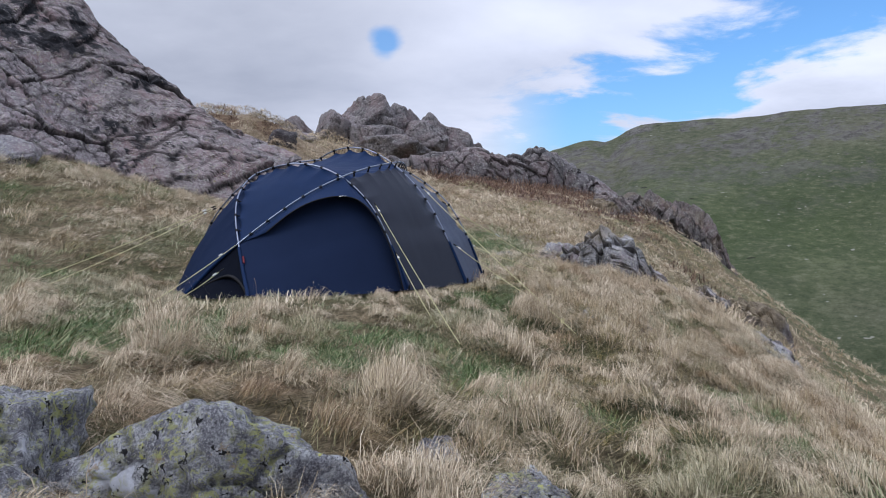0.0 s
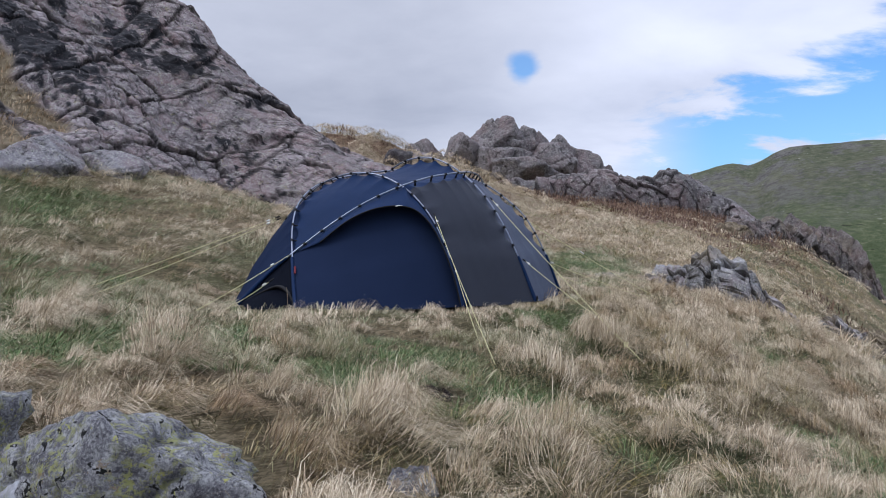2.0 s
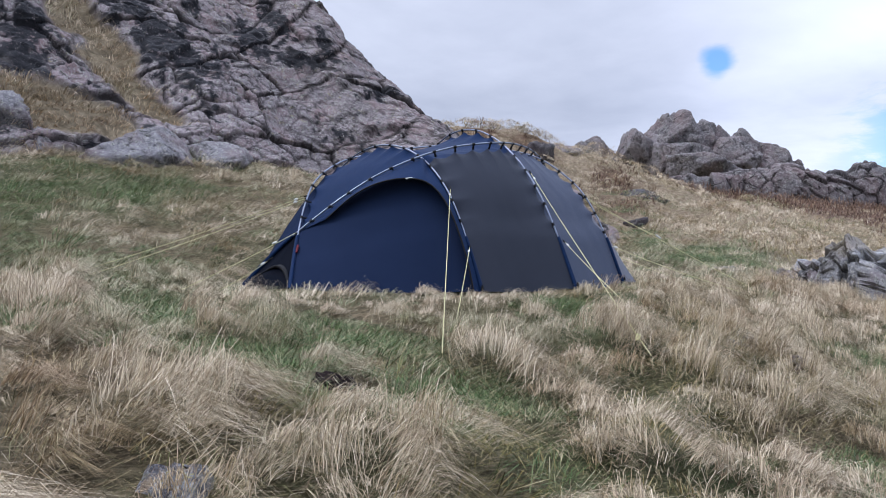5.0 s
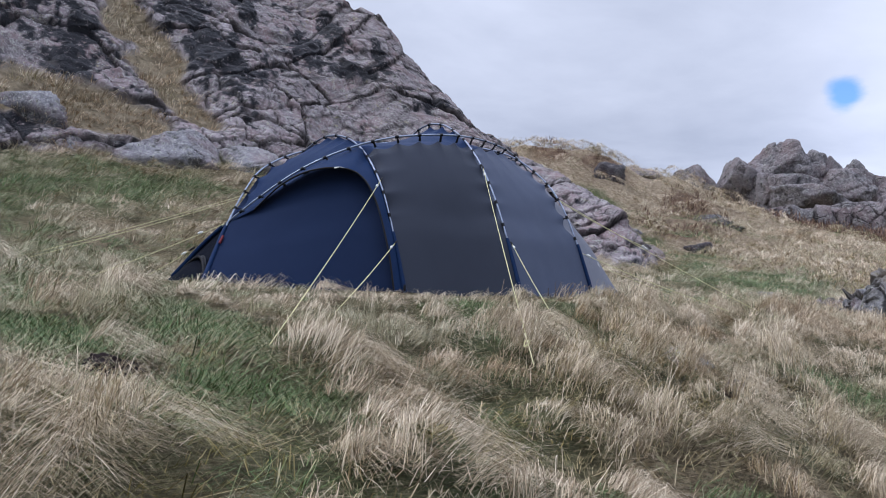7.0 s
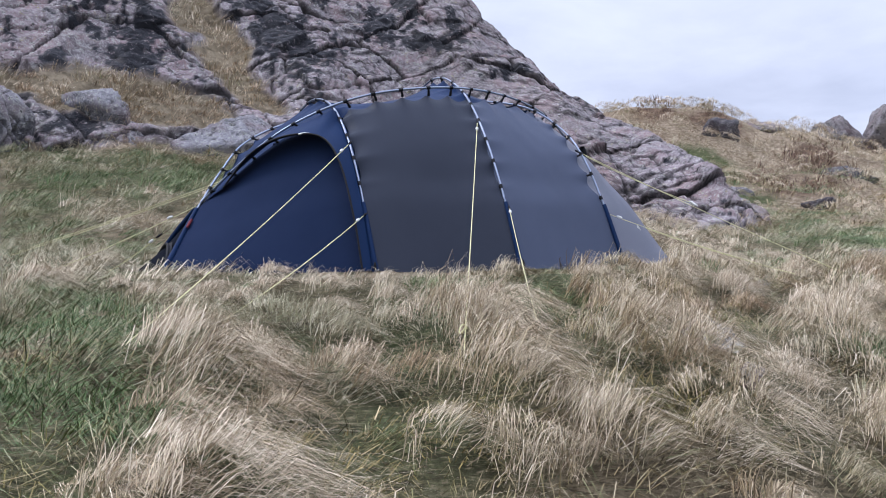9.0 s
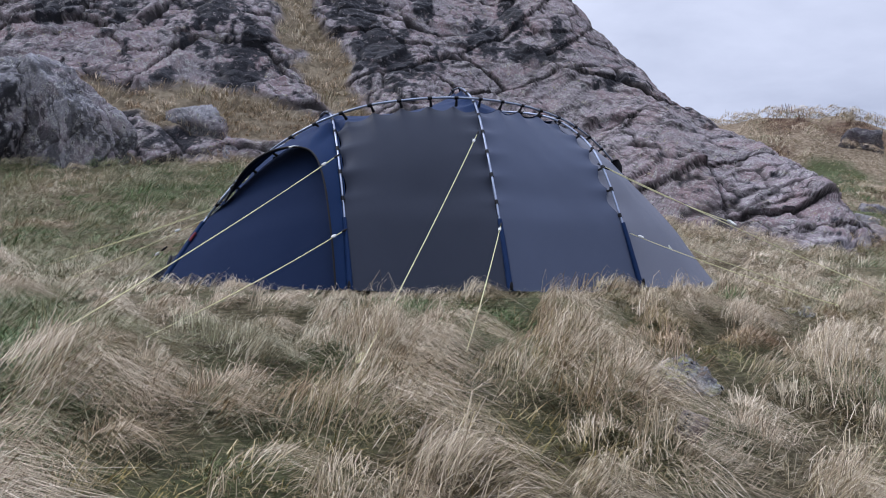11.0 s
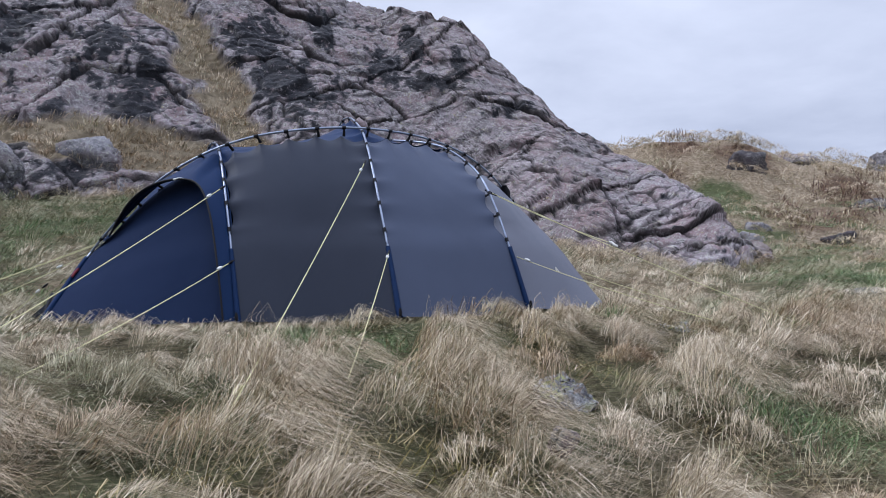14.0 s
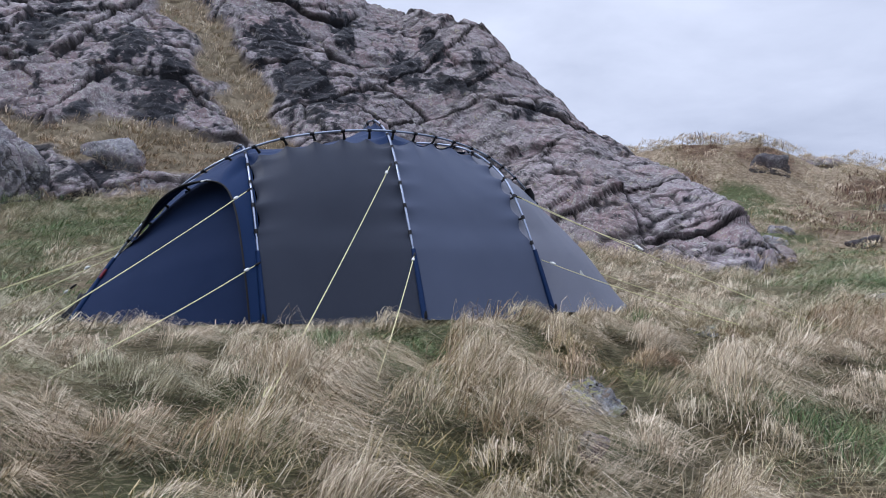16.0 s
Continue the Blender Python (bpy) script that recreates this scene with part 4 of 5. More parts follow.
LONG_FAR = spline([(-2.38, 0.78, -0.03), (-2.19, 1.13, 0.39), (-2.01, 1.41, 0.72), (-1.83, 1.57, 0.96), (-1.5, 1.76, 1.15), (-1.1, 1.90, 1.26), (-0.7, 1.95, 1.34), (-0.2, 1.88, 1.40),
                   (0.2, 1.62, 1.37), (0.5, 1.30, 1.27), (0.71, 1.06, 1.07), (0.79, 0.81, 0.83), (0.87, 0.61, 0.46), (0.97, 0.45, -0.03)])
HOOP_FRONT = spline([(-1.0, -0.02, -0.04), (-1.05, 0.15, 0.39), (-1.10, 0.34, 0.76), (-1.15, 0.58, 1.02), (-1.20, 0.85, 1.18), (-1.26, 1.12, 1.26), (-1.33, 1.40, 1.27), (-1.40, 1.75, 1.19),
                     (-1.5, 2.1, 0.96), (-1.6, 2.4, 0.6), (-1.7, 2.65, -0.03)])
HOOP_MID = spline([(0.0, -0.01, -0.04), (-0.04, 0.16, 0.35), (-0.08, 0.33, 0.69), (-0.11, 0.52, 0.96), (-0.13, 0.72, 1.16), (-0.15, 0.92, 1.31), (-0.19, 1.10, 1.42), (-0.23, 1.30, 1.495),
                   (-0.28, 1.55, 1.515), (-0.32, 1.85, 1.44), (-0.36, 2.2, 1.22), (-0.4, 2.55, 0.82), (-0.42, 2.8, 0.4), (-0.43, 2.95, -0.03)])


def skin_line(pole):
    """The fabric's edge under a pole: hung from clips, scalloped between them."""
    run = np.concatenate([[0], np.cumsum(np.linalg.norm(np.diff(pole, axis=0), axis=1))])
    sag = np.abs(np.sin(math.pi * run / 0.21)) ** 0.8
    high = sstep(pole[:, 2], 0.40, 0.62)
    d = HEART - pole
    d /= np.linalg.norm(d, axis=1)[:, None]
    smooth = pole + d * (0.010 + high * 0.030)[:, None]
    return np.hstack([smooth, d * (high * (0.045 * sag - 0.016))[:, None]])


SKIN = {id(p): skin_line(p) for p in (LONG_NEAR, LONG_FAR, HOOP_FRONT, HOOP_MID)}


def cross(p, q):
    d = ((p[:, None] - q[None]) ** 2).sum(2)
    i, j = np.unravel_index(np.argmin(d), d.shape)
    return i, j


def crossings(p, q, zmin=0.0):
    """All places where two poles cross, as index pairs."""
    d = np.sqrt(((p[:, None] - q[None]) ** 2).sum(2))
    best = d.min(1)
    found = [i for i in range(3, len(p) - 3) if best[i] == best[max(0, i - 25):i + 26].min() and best[i] < 0.16 and p[i, 2] > zmin]
    return [(i, int(np.argmin(d[i]))) for i in found]


(nf_l_n, nf_l_f), (nf_r_n, nf_r_f) = crossings(LONG_NEAR, LONG_FAR, 0.15)[0], crossings(LONG_NEAR, LONG_FAR, 0.15)[-1]
n_h1, h1_n = cross(LONG_NEAR, HOOP_FRONT)
n_h2, h2_n = cross(LONG_NEAR, HOOP_MID)
f_h1, h1_f = cross(LONG_FAR, HOOP_FRONT)
f_h2, h2_f = cross(LONG_FAR, HOOP_MID)


def seg(pole, i, j, n):
    s = SKIN[id(pole)]
    return even(s[i:j + 1] if i <= j else s[j:i + 1][::-1], n)


def hem(points, n):
    return spline(points, n)


def coons(bottom, top, left, right, belly=0.0, nu=72, nv=56, down=False):
    """A panel stretched over its four edges; belly pulls its middle in."""
    pad6 = lambda q: q if q.shape[1] == 6 else np.hstack([q, np.zeros_like(q)])
    c0, c1 = even(pad6(bottom), nu), even(pad6(top), nu)
    d0, d1 = even(pad6(left), nv), even(pad6(right), nv)
    edge = [e[:, 3:] for e in (c0, c1, d0, d1)]
    c0, c1, d0, d1 = (e[:, :3] for e in (c0, c1, d0, d1))
    c00, c10, c01, c11 = (c0[0] + d0[0]) / 2, (c0[-1] + d1[0]) / 2, (c1[0] + d0[-1]) / 2, (c1[-1] + d1[-1]) / 2
    u, v = np.linspace(0, 1, nu)[:, None, None], np.linspace(0, 1, nv)[None, :, None]
    s = (1 - v) * c0[:, None] + v * c1[:, None] + (1 - u) * d0[None] + u * d1[None]
    s = s - ((1 - u) * (1 - v) * c00 + u * (1 - v) * c10 + (1 - u) * v * c01 + u * v * c11)
    mid = (16 * u * (1 - u) * v * (1 - v)) ** 0.8
    inward = HEART - s
    inward[..., 2] *= 0.4
    if down:
        inward[..., :2], inward[..., 2] = 0, -1
    inward /= np.linalg.norm(inward, axis=2)[..., None]
    s = s + inward * mid * belly
    s = s + (1 - v) ** 12 * edge[0][:, None] + v ** 12 * edge[1][:, None] + (1 - u) ** 12 * edge[2][None] + u ** 12 * edge[3][None]
    ripple = 0.006 * fbm(s[..., 0] * 5, s[..., 1] * 5, s[..., 2] * 2, 2, 44)
    s = s + inward * (ripple * np.clip(mid[..., 0], 0, 1))[..., None]
    return set_mesh("panel", s.reshape(-1, 3), grid_faces(nu, nv))


tent = new("tent")
tagged(tent, "dark blue and grey geodesic dome tent pitched on grass, door closed", "tent")
END = len(LONG_NEAR) - 1
FOOT_A, FOOT_E = LONG_FAR[0], LONG_NEAR[0]
FOOT_B, FOOT_C, FOOT_D = HOOP_FRONT[0], HOOP_MID[0], LONG_FAR[-1]
FAR_B, FAR_C, FAR_R = HOOP_FRONT[-1], HOOP_MID[-1], LONG_NEAR[-1]
apex = lambda p: np.array([p, p])
side = part("door_panel", coons(hem([FOOT_A, (-1.75, 0.30, -0.05), FOOT_B], 72), seg(LONG_NEAR, nf_l_n, n_h1, 72)[:, :3], seg(LONG_FAR, 0, nf_l_f, 56)[:, :3], seg(HOOP_FRONT, 0, h1_n, 56)[:, :3], 0.02), DOOR, tent, "dark blue-grey nylon door panel")
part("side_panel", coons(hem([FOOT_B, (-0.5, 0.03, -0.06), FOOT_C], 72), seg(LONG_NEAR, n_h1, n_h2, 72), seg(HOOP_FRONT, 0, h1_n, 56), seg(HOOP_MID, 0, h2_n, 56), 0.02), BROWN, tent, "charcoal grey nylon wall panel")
part("side_panel", coons(hem([FOOT_C, (0.5, 0.22, -0.06), FOOT_D], 72), seg(LONG_NEAR, n_h2, nf_r_n, 72), seg(HOOP_MID, 0, h2_n, 56), seg(LONG_FAR, END, nf_r_f, 56), 0.02), CHARCOAL_LIT, tent, "charcoal nylon wall panel with sky sheen in its colour")
part("roof_panel", coons(seg(LONG_NEAR, nf_l_n, n_h1, 72), seg(LONG_FAR, nf_l_f, f_h1, 72), apex(SKIN[id(LONG_NEAR)][nf_l_n, :3]), seg(HOOP_FRONT, h1_n, h1_f, 56), 0.07, down=True), NAVY, tent, "navy blue nylon roof panel")
part("roof_panel", coons(seg(LONG_NEAR, n_h1, n_h2, 72), seg(LONG_FAR, f_h1, f_h2, 72), seg(HOOP_FRONT, h1_n, h1_f, 56), seg(HOOP_MID, h2_n, h2_f, 56), 0.13, down=True), NAVY, tent, "navy blue nylon roof panel")
part("roof_panel", coons(seg(LONG_NEAR, n_h2, nf_r_n, 72), seg(LONG_FAR, f_h2, nf_r_f, 72), seg(HOOP_MID, h2_n, h2_f, 56), apex(SKIN[id(LONG_NEAR)][nf_r_n, :3]), 0.10, down=True), NAVY, tent, "navy blue nylon roof panel")
part("side_panel", coons(hem([FOOT_E, (-2.2, 2.2, -0.05), FAR_B], 72), seg(LONG_FAR, nf_l_f, f_h1, 72), seg(LONG_NEAR, 0, nf_l_n, 56), seg(HOOP_FRONT, END, h1_f, 56), 0.02), DOOR, tent)
part("side_panel", coons(hem([FAR_B, (-1.1, 2.95, -0.05), FAR_C], 72), seg(LONG_FAR, f_h1, f_h2, 72), seg(HOOP_FRONT, END, h1_f, 56), seg(HOOP_MID, END, h2_f, 56), 0.02), BROWN, tent)
part("side_panel", coons(hem([FAR_C, (0.8, 2.95, -0.05), FAR_R], 72), seg(LONG_FAR, f_h2, nf_r_f, 72), seg(HOOP_MID, END, h2_f, 56), seg(LONG_NEAR, END, nf_r_n, 56), 0.02), BROWN, tent)
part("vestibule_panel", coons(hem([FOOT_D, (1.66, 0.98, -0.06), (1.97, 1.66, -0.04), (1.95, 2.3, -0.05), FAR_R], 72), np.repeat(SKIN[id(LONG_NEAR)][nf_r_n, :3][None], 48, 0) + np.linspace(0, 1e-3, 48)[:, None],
                            seg(LONG_FAR, END, nf_r_f, 56), seg(LONG_NEAR, END, nf_r_n, 56), 0.12), PALE, tent, "grey nylon end panel with sky light in its colour")
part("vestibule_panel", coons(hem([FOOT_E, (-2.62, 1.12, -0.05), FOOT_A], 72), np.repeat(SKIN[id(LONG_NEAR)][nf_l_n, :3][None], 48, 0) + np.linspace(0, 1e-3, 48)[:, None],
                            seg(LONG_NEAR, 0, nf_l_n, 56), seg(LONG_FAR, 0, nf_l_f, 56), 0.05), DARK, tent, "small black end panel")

# hooded arch at the small end
hood = spline([FOOT_E + np.array([0.02, -0.02, 0]), (-2.42, 1.24, 0.11), (-2.36, 1.08, 0.165), (-2.35, 0.93, 0.11), FOOT_A], 60)
hood_out = hood + np.array([-0.035, -0.02, -0.015]) * np.sin(np.linspace(0, math.pi, 60))[:, None]
part("hood", coons(hood, hood_out, apex(hood[0]), apex(hood[-1]), 0.0, 60, 6), BLACK, tent, "black hooded vent flap")
part("hood_edge", tube(hood_out, 0.012, 8), BLACK, tent)


def pole_with_clips(name, line, label, step=0.21):
    ob = part(name, tube(even(line, 160), 0.0085, 8), ALU, tent, label)
    run = np.concatenate([[0], np.cumsum(np.linalg.norm(np.diff(line, axis=0), axis=1))])
    skin = SKIN[id(line)][:, :3] + SKIN[id(line)][:, 3:]
    for k in range(1, int(run[-1] / step) + 1):
        i = int(np.searchsorted(run, k * step))
        if i >= len(line) - 2 or line[i, 2] < 0.45:
            continue
        a, b = line[i], skin[i]
        d = (b - a) / np.linalg.norm(b - a)
        t = line[i + 1] - line[i - 1]
        t /= np.linalg.norm(t)
        ring = tube(np.array([a - t * 0.016, a + t * 0.016]), 0.0125, 8)
        part("clip", ring, BLACK, ob)
        part("clip_strap", tube(np.array([a + d * 0.005, a + d * 0.02 + t * 0.004, b + d * 0.03]), [0.010, 0.008, 0.012], 6), BLACK, ob)
    # pockets that take the pole's feet
    for part_line in (line, line[::-1]):
        low = part_line[:80]
        low = low[low[:, 2] < 0.42]
        if len(low) > 4:
            out = low - HEART
            out[:, 2] = 0
            out /= np.linalg.norm(out, axis=1)[:, None]
            part("pole_sleeve", tube(even(low + out * 0.004, 24), np.linspace(0.021, 0.015, 24), 10), NAVY, ob, "dark fabric pole sleeve")
            foot = low[0] + out[0] * 0.02
            if low[0, 0] < -2.3:
                continue
            part("foot_strap", tube(np.array([foot + np.array([0, 0, 0.01]), foot + np.array([0, 0, 0.035]), foot + np.array([0, 0, 0.06])]), [0.010, 0.012, 0.006], 6), BLACK, ob)
    return ob


pole_with_clips("pole", LONG_NEAR, "long silver aluminium tent pole")
pole_with_clips("pole", LONG_FAR, "long silver aluminium tent pole")
pole_with_clips("pole", HOOP_FRONT, "silver aluminium tent hoop pole")
pole_with_clips("pole", HOOP_MID, "silver aluminium tent hoop pole")

# door arch with its zip flap, name strip and red foot tag
arch = spline([(-1.98, 0.98, 0.56), (-1.80, 0.80, 0.76), (-1.62, 0.66, 0.87), (-1.41, 0.54, 0.91), (-1.25, 0.42, 0.86), (-1.16, 0.26, 0.66), (-1.11, 0.08, 0.30), (-1.09, -0.03, -0.03)], 90)
lip = arch + np.array([-0.035, -0.05, 0.0]) * np.sin(np.linspace(0.05, math.pi, 90))[:, None]
over = np.vstack([SKIN[id(LONG_NEAR)][nf_l_n:n_h1, :3], SKIN[id(HOOP_FRONT)][:h1_n, :3][::-1]])
lift = over - HEART
lift /= np.linalg.norm(lift, axis=1)[:, None]
part("door_surround", coons(even(lip, 90), even(over + lift * 0.012, 90), np.array([lip[0], over[0]]), np.array([lip[-1], over[-1]]), -0.012, 90, 10), NAVY, tent, "navy blue nylon surround above the door arch")
part("door_flap", coons(arch + np.array([0.01, 0.03, 0.012]), lip, apex(arch[0]), apex(arch[-1]), 0.0, 90, 6), DOOR, tent, "dark rain flap over the door zip")
part("door_zip", tube(lip, 0.007, 6), BLACK, tent)
strip = spline([(-1.455, 0.495, 0.907), (-1.42, 0.478, 0.912), (-1.385, 0.461, 0.908)], 12)
part("name_strip", tube(strip, 0.007, 6), WHITE, tent, "small white cloth strip")
part("foot_tag", tube(np.array([(-2.245, 1.00, 0.27), (-2.225, 1.03, 0.31), (-2.213, 1.05, 0.33)]), 0.010, 8), RED, tent, "red webbing tag")
vent = spline([(0.62, 1.10, 1.06), (0.80, 1.20, 0.98), (1.02, 1.42, 0.93)], 30)
part("vent_hood", coons(vent, vent + np.array([0.04, -0.02, -0.10]), apex(vent[0]), np.array([vent[-1], vent[-1] + np.array([0.04, -0.02, -0.10])]), 0.0, 30, 8), NAVY, tent, "blue vent hood under the poles")
part("vent_tab", tube(np.array([(1.04, 1.40, 0.95), (1.07, 1.42, 0.90), (1.08, 1.43, 0.84)]), [0.03, 0.034, 0.026], 8), BLACK, tent)
mark = bmesh.new()
for p, q in (((1.27, 1.02, 0.27), (1.40, 1.10, 0.12)), ((1.27, 1.02, 0.27), (1.31, 1.04, 0.12))):
    p, q = Vector(p), Vector(q)
    w = Vector((0.006, 0.003, 0))
    vs4 = [mark.verts.new(c + Vector((0.05, -0.11, 0))) for c in (p - w, p + w, q + w, q - w)]
    mark.faces.new(vs4)
part("printed_mark", mark, WHITE, tent, "thin pale printed mark")

GUYS = (((-1.12, 0.31, 0.83), (-2.31, -1.62, -0.26), 0.06), ((-1.05, 0.10, 0.335), (-1.92, -1.10, -0.22), 0.07), ((-0.17, 0.46, 1.02), (-0.90, -1.86, -0.34), 0.05),
        ((-0.05, 0.10, 0.38), (-0.39, -1.38, -0.25), 0.05), ((0.92, 0.66, 0.36), (2.12, -0.02, -0.12), 0.08), ((0.80, 0.90, 0.86), (3.02, 0.45, -0.18), 0.42),
        ((0.85, 0.93, 0.84), (1.74, 0.72, 0.43), 0.97), ((1.55, 1.50, 0.30), (2.55, 1.05, -0.08), 0.08), ((-2.16, 1.20, 0.45), (-3.45, 1.08, -0.14), 0.17),
        ((-1.72, 2.16, 0.82), (-3.85, 2.41, 0.06), 0.05), ((-1.72, 2.14, 0.80), (-3.80, 2.11, 0.04), 0.06), ((-2.45, 1.08, 0.21), (-2.92, 1.30, -0.10), 0.12))
for start, end, slide in GUYS:
    a, b = np.array(start), np.array(end)
    s = np.linspace(0, 1, 14)[:, None]
    line = a + (b - a) * s - np.array([0, 0, 0.02]) * s * (1 - s) * 4
    g = part("guy_line", tube(line, 0.0029, 6), CORD, tent, "thin yellow guy line")
    d = (b - a) / np.linalg.norm(b - a)
    c = a + (b - a) * slide
    part("tensioner", tube(np.array([c - d * 0.022, c - d * 0.006, c + d * 0.008, c + d * 0.022]), [0.006, 0.011, 0.010, 0.006], 8), WHITE, g, "small white line tensioner")
    part("attachment", tube(np.array([a - d * 0.03, a, a + d * 0.03]), [0.006, 0.009, 0.005], 6), BLACK, g)
loop = [(-0.86 + 0.018 * math.cos(k), -1.70 + 0.012 * math.sin(k), -0.24 + 0.018 * math.sin(k * 1.3)) for k in np.linspace(0, 9, 26)]
part("cord_tail", tube(spline(loop, 80), 0.004, 6), CORD, tent, "coiled end of yellow cord at the peg")


# ---------------------------------------------------------------- grass
def inside_tent(x, y):
    ring = np.array([FOOT_A, FOOT_B, FOOT_C, FOOT_D, (1.5, 1.1, 0), (1.84, 1.72, 0), FAR_R, FAR_C, FAR_B, FOOT_E])[:, :2]
    inside = np.zeros(len(x), bool)
    for (x0, y0), (x1, y1) in zip(ring, np.roll(ring, -1, 0)):
        hit = ((y0 > y) != (y1 > y)) & (x < (x1 - x0) * (y - y0) / (y1 - y0 + 1e-12) + x0)
        inside ^= hit
    return inside


STONES = ((-5.5, -2.45, 0.3), (-5.35, -2.75, 0.25), (-5.10, -2.30, 0.45), (-5.78, -1.70, 0.28), (-5.95, -2.15, 0.24), (-4.04, -2.82, 0.13), (-4.16, -3.46, 0.30), (0.60, -1.36, 0.13), (0.45, -1.98, 0.10), (2.0, 0.25, 0.09), (-3.04, -1.95, 0.16), (11.85, 16.3, 0.45), (10.05, 9.75, 0.35), (13.65, 13.3, 0.5))


def clear(x, y):
    ok = ~inside_tent(x, y)
    for line in RIB_LINES:
        for lx, ly, lw in line:
            ok &= np.hypot(x - lx, y - ly) > lw * 0.9
    for sx0, sy0, r in STONES:
        ok &= np.hypot(x - sx0, y - sy0) > r
    return ok


OLIVE = ((-2.72, -1.68, 0.18), (-2.45, -2.25, 0.25), (-2.8, -2.95, 0.34), (-2.5, -2.65, 0.36), (-1.6, -2.55, 0.30), (-0.25, -2.1, 0.30), (0.1, -1.2, 0.30), (-1.1, -2.2, 0.3), (-3.3, -2.2, 0.3), (1.2, -2.1, 0.3), (-4.6, -1.2, 0.3), (0.9, -0.9, 0.25), (-2.0, -3.2, 0.3))
BROWNED = ((-1.4, -1.95, 0.45), (-1.75, -1.8, 0.4), (-1.0, -1.7, 0.4), (0.27, -1.2, 0.35), (-4.2, -3.0, 0.5), (1.1, -0.75, 0.4), (-5.4, -0.7, 0.6), (0.5, -1.75, 0.35))


def greenness(x, y):
    g = 0.02 + 0.14 * sstep(-x, 0.5, 3.5) + 0.42 * fbm(x * 0.9 + 4, y * 0.9, octaves=3, s=110) + 0.30 * fbm(x * 2.4, y * 2.4, octaves=2, s=120)
    return np.clip(g + 0.22 * sstep(y, 1.5, 4) * sstep(-x, -2, 2) + 0.9 * spots(x, y, GREEN) - 0.3 * spots(x, y, BROWNED), 0, 1)


def oliveness(x, y):
    return np.clip(0.18 + 0.5 * fbm(x * 1.3 + 2, y * 1.3, octaves=2, s=112) + spots(x, y, OLIVE), 0, 1)


def tussocks(name, tx, ty, wisps, blades, length, width, radius, label, seed=1, mound=0.16, scale=None, pale=None):
    """Low domes of long dead grass: combed wisps that follow the dome, bend with the wind and droop on its lee side."""
    g = np.random.default_rng(seed)
    n = len(tx)
    size = g.uniform(0.65, 1.25, n) if scale is None else np.asarray(scale, float)
    size = size * (0.66 + 0.34 * sstep(((tx + 0.4) / 2.6) ** 2 + ((ty - 1.4) / 1.9) ** 2, 1.3, 2.3))
    ang = 0.22 + g.normal(0, 0.40, n) + 0.50 * fbm(tx * 0.45, ty * 0.45, octaves=2, s=130)
    pull = g.uniform(0.6, 1.2, n)
    age_t = np.clip(0.11 + 0.7 * fbm(tx * 0.9, ty * 0.9, octaves=2, s=140) + 0.7 * spots(tx, ty, BROWNED) + g.normal(0, 0.22, n), 0, 1)
    tone_t = greenness(tx, ty) * 0.75 - 0.10 + g.normal(0, 0.08, n)
    if pale is not None:
        age_t, tone_t = np.full(n, pale), np.full(n, -0.1)
    tz = ground_height(tx, ty)
    w = np.repeat(np.arange(n), wisps)
    rad, th = np.sqrt(g.uniform(0, 1, len(w))), g.uniform(0, 2 * math.pi, len(w))
    wox, woy = rad * np.cos(th), rad * np.sin(th)
    wa = ang[w] + g.normal(0, 0.35, len(w))
    wdir = np.stack([np.cos(wa), np.sin(wa)], 1) * (pull[w] * g.uniform(0.7, 1.3, len(w)))[:, None] + np.stack([wox, woy], 1) * 0.8
    wlen = length * size[w] * g.uniform(0.75, 1.2, len(w))
    wlift = g.uniform(0.5, 1.4, len(w))
    k = np.repeat(np.arange(len(w)), blades)
    m, tk = len(k), w[k]
    spread = 0.2 * radius
    sx, sy = g.normal(0, spread, m) * size[tk], g.normal(0, spread, m) * size[tk]
    bx = tx[tk] + wox[k] * radius * 0.8 * size[tk] + sx
    by = ty[tk] + woy[k] * radius * 0.8 * size[tk] + sy
    loose = g.uniform(0, 1, m) < 0.12
    L = wlen[k] * g.uniform(0.5, 1.1, m)
    d = wdir[k] + g.normal(0, 1, (m, 2)) * np.where(loose, 0.40, 0.13)[:, None]
    lift = wlift[k] * g.uniform(0.7, 1.4, m) * np.where(loose, 1.6, 1.0)
    curl = g.normal(0, 0.10, (m, 2)) * L[:, None]
    ctr = np.zeros((m, 4, 3))
    gz = ground_height(bx, by)
    for i, s in enumerate((0.0, 0.34, 0.68, 1.0)):
        px = bx + d[:, 0] * L * (0.30 * s + 0.55 * s ** 1.5) - sx * 0.4 * s + curl[:, 0] * s * s
        py = by + d[:, 1] * L * (0.30 * s + 0.55 * s ** 1.5) - sy * 0.4 * s + curl[:, 1] * s * s
        out = np.hypot(px - tx[tk], py - ty[tk]) / (radius * 1.35 * size[tk])
        dome = mound * size[tk] * np.exp(-out ** 2)
        ctr[:, i] = np.stack([px, py, gz + (tz[tk] - gz) * s * 0.3 + dome - 0.012 + L * lift * (0.80 * s - 0.62 * s ** 2.3)], 1)
    face = g.uniform(0, math.pi, m)
    wv = np.stack([np.cos(face), np.sin(face), np.zeros(m)], 1) * (width * g.uniform(0.6, 1.4, m))[:, None] * 0.5
    v = np.zeros((m, 7, 3), np.float32)
    for i, f in enumerate((1.0, 0.9, 0.6)):
        v[:, 2 * i], v[:, 2 * i + 1] = ctr[:, i] - wv * f, ctr[:, i] + wv * f
    v[:, 6] = ctr[:, 3]
    base = (np.arange(m) * 7)[:, None]
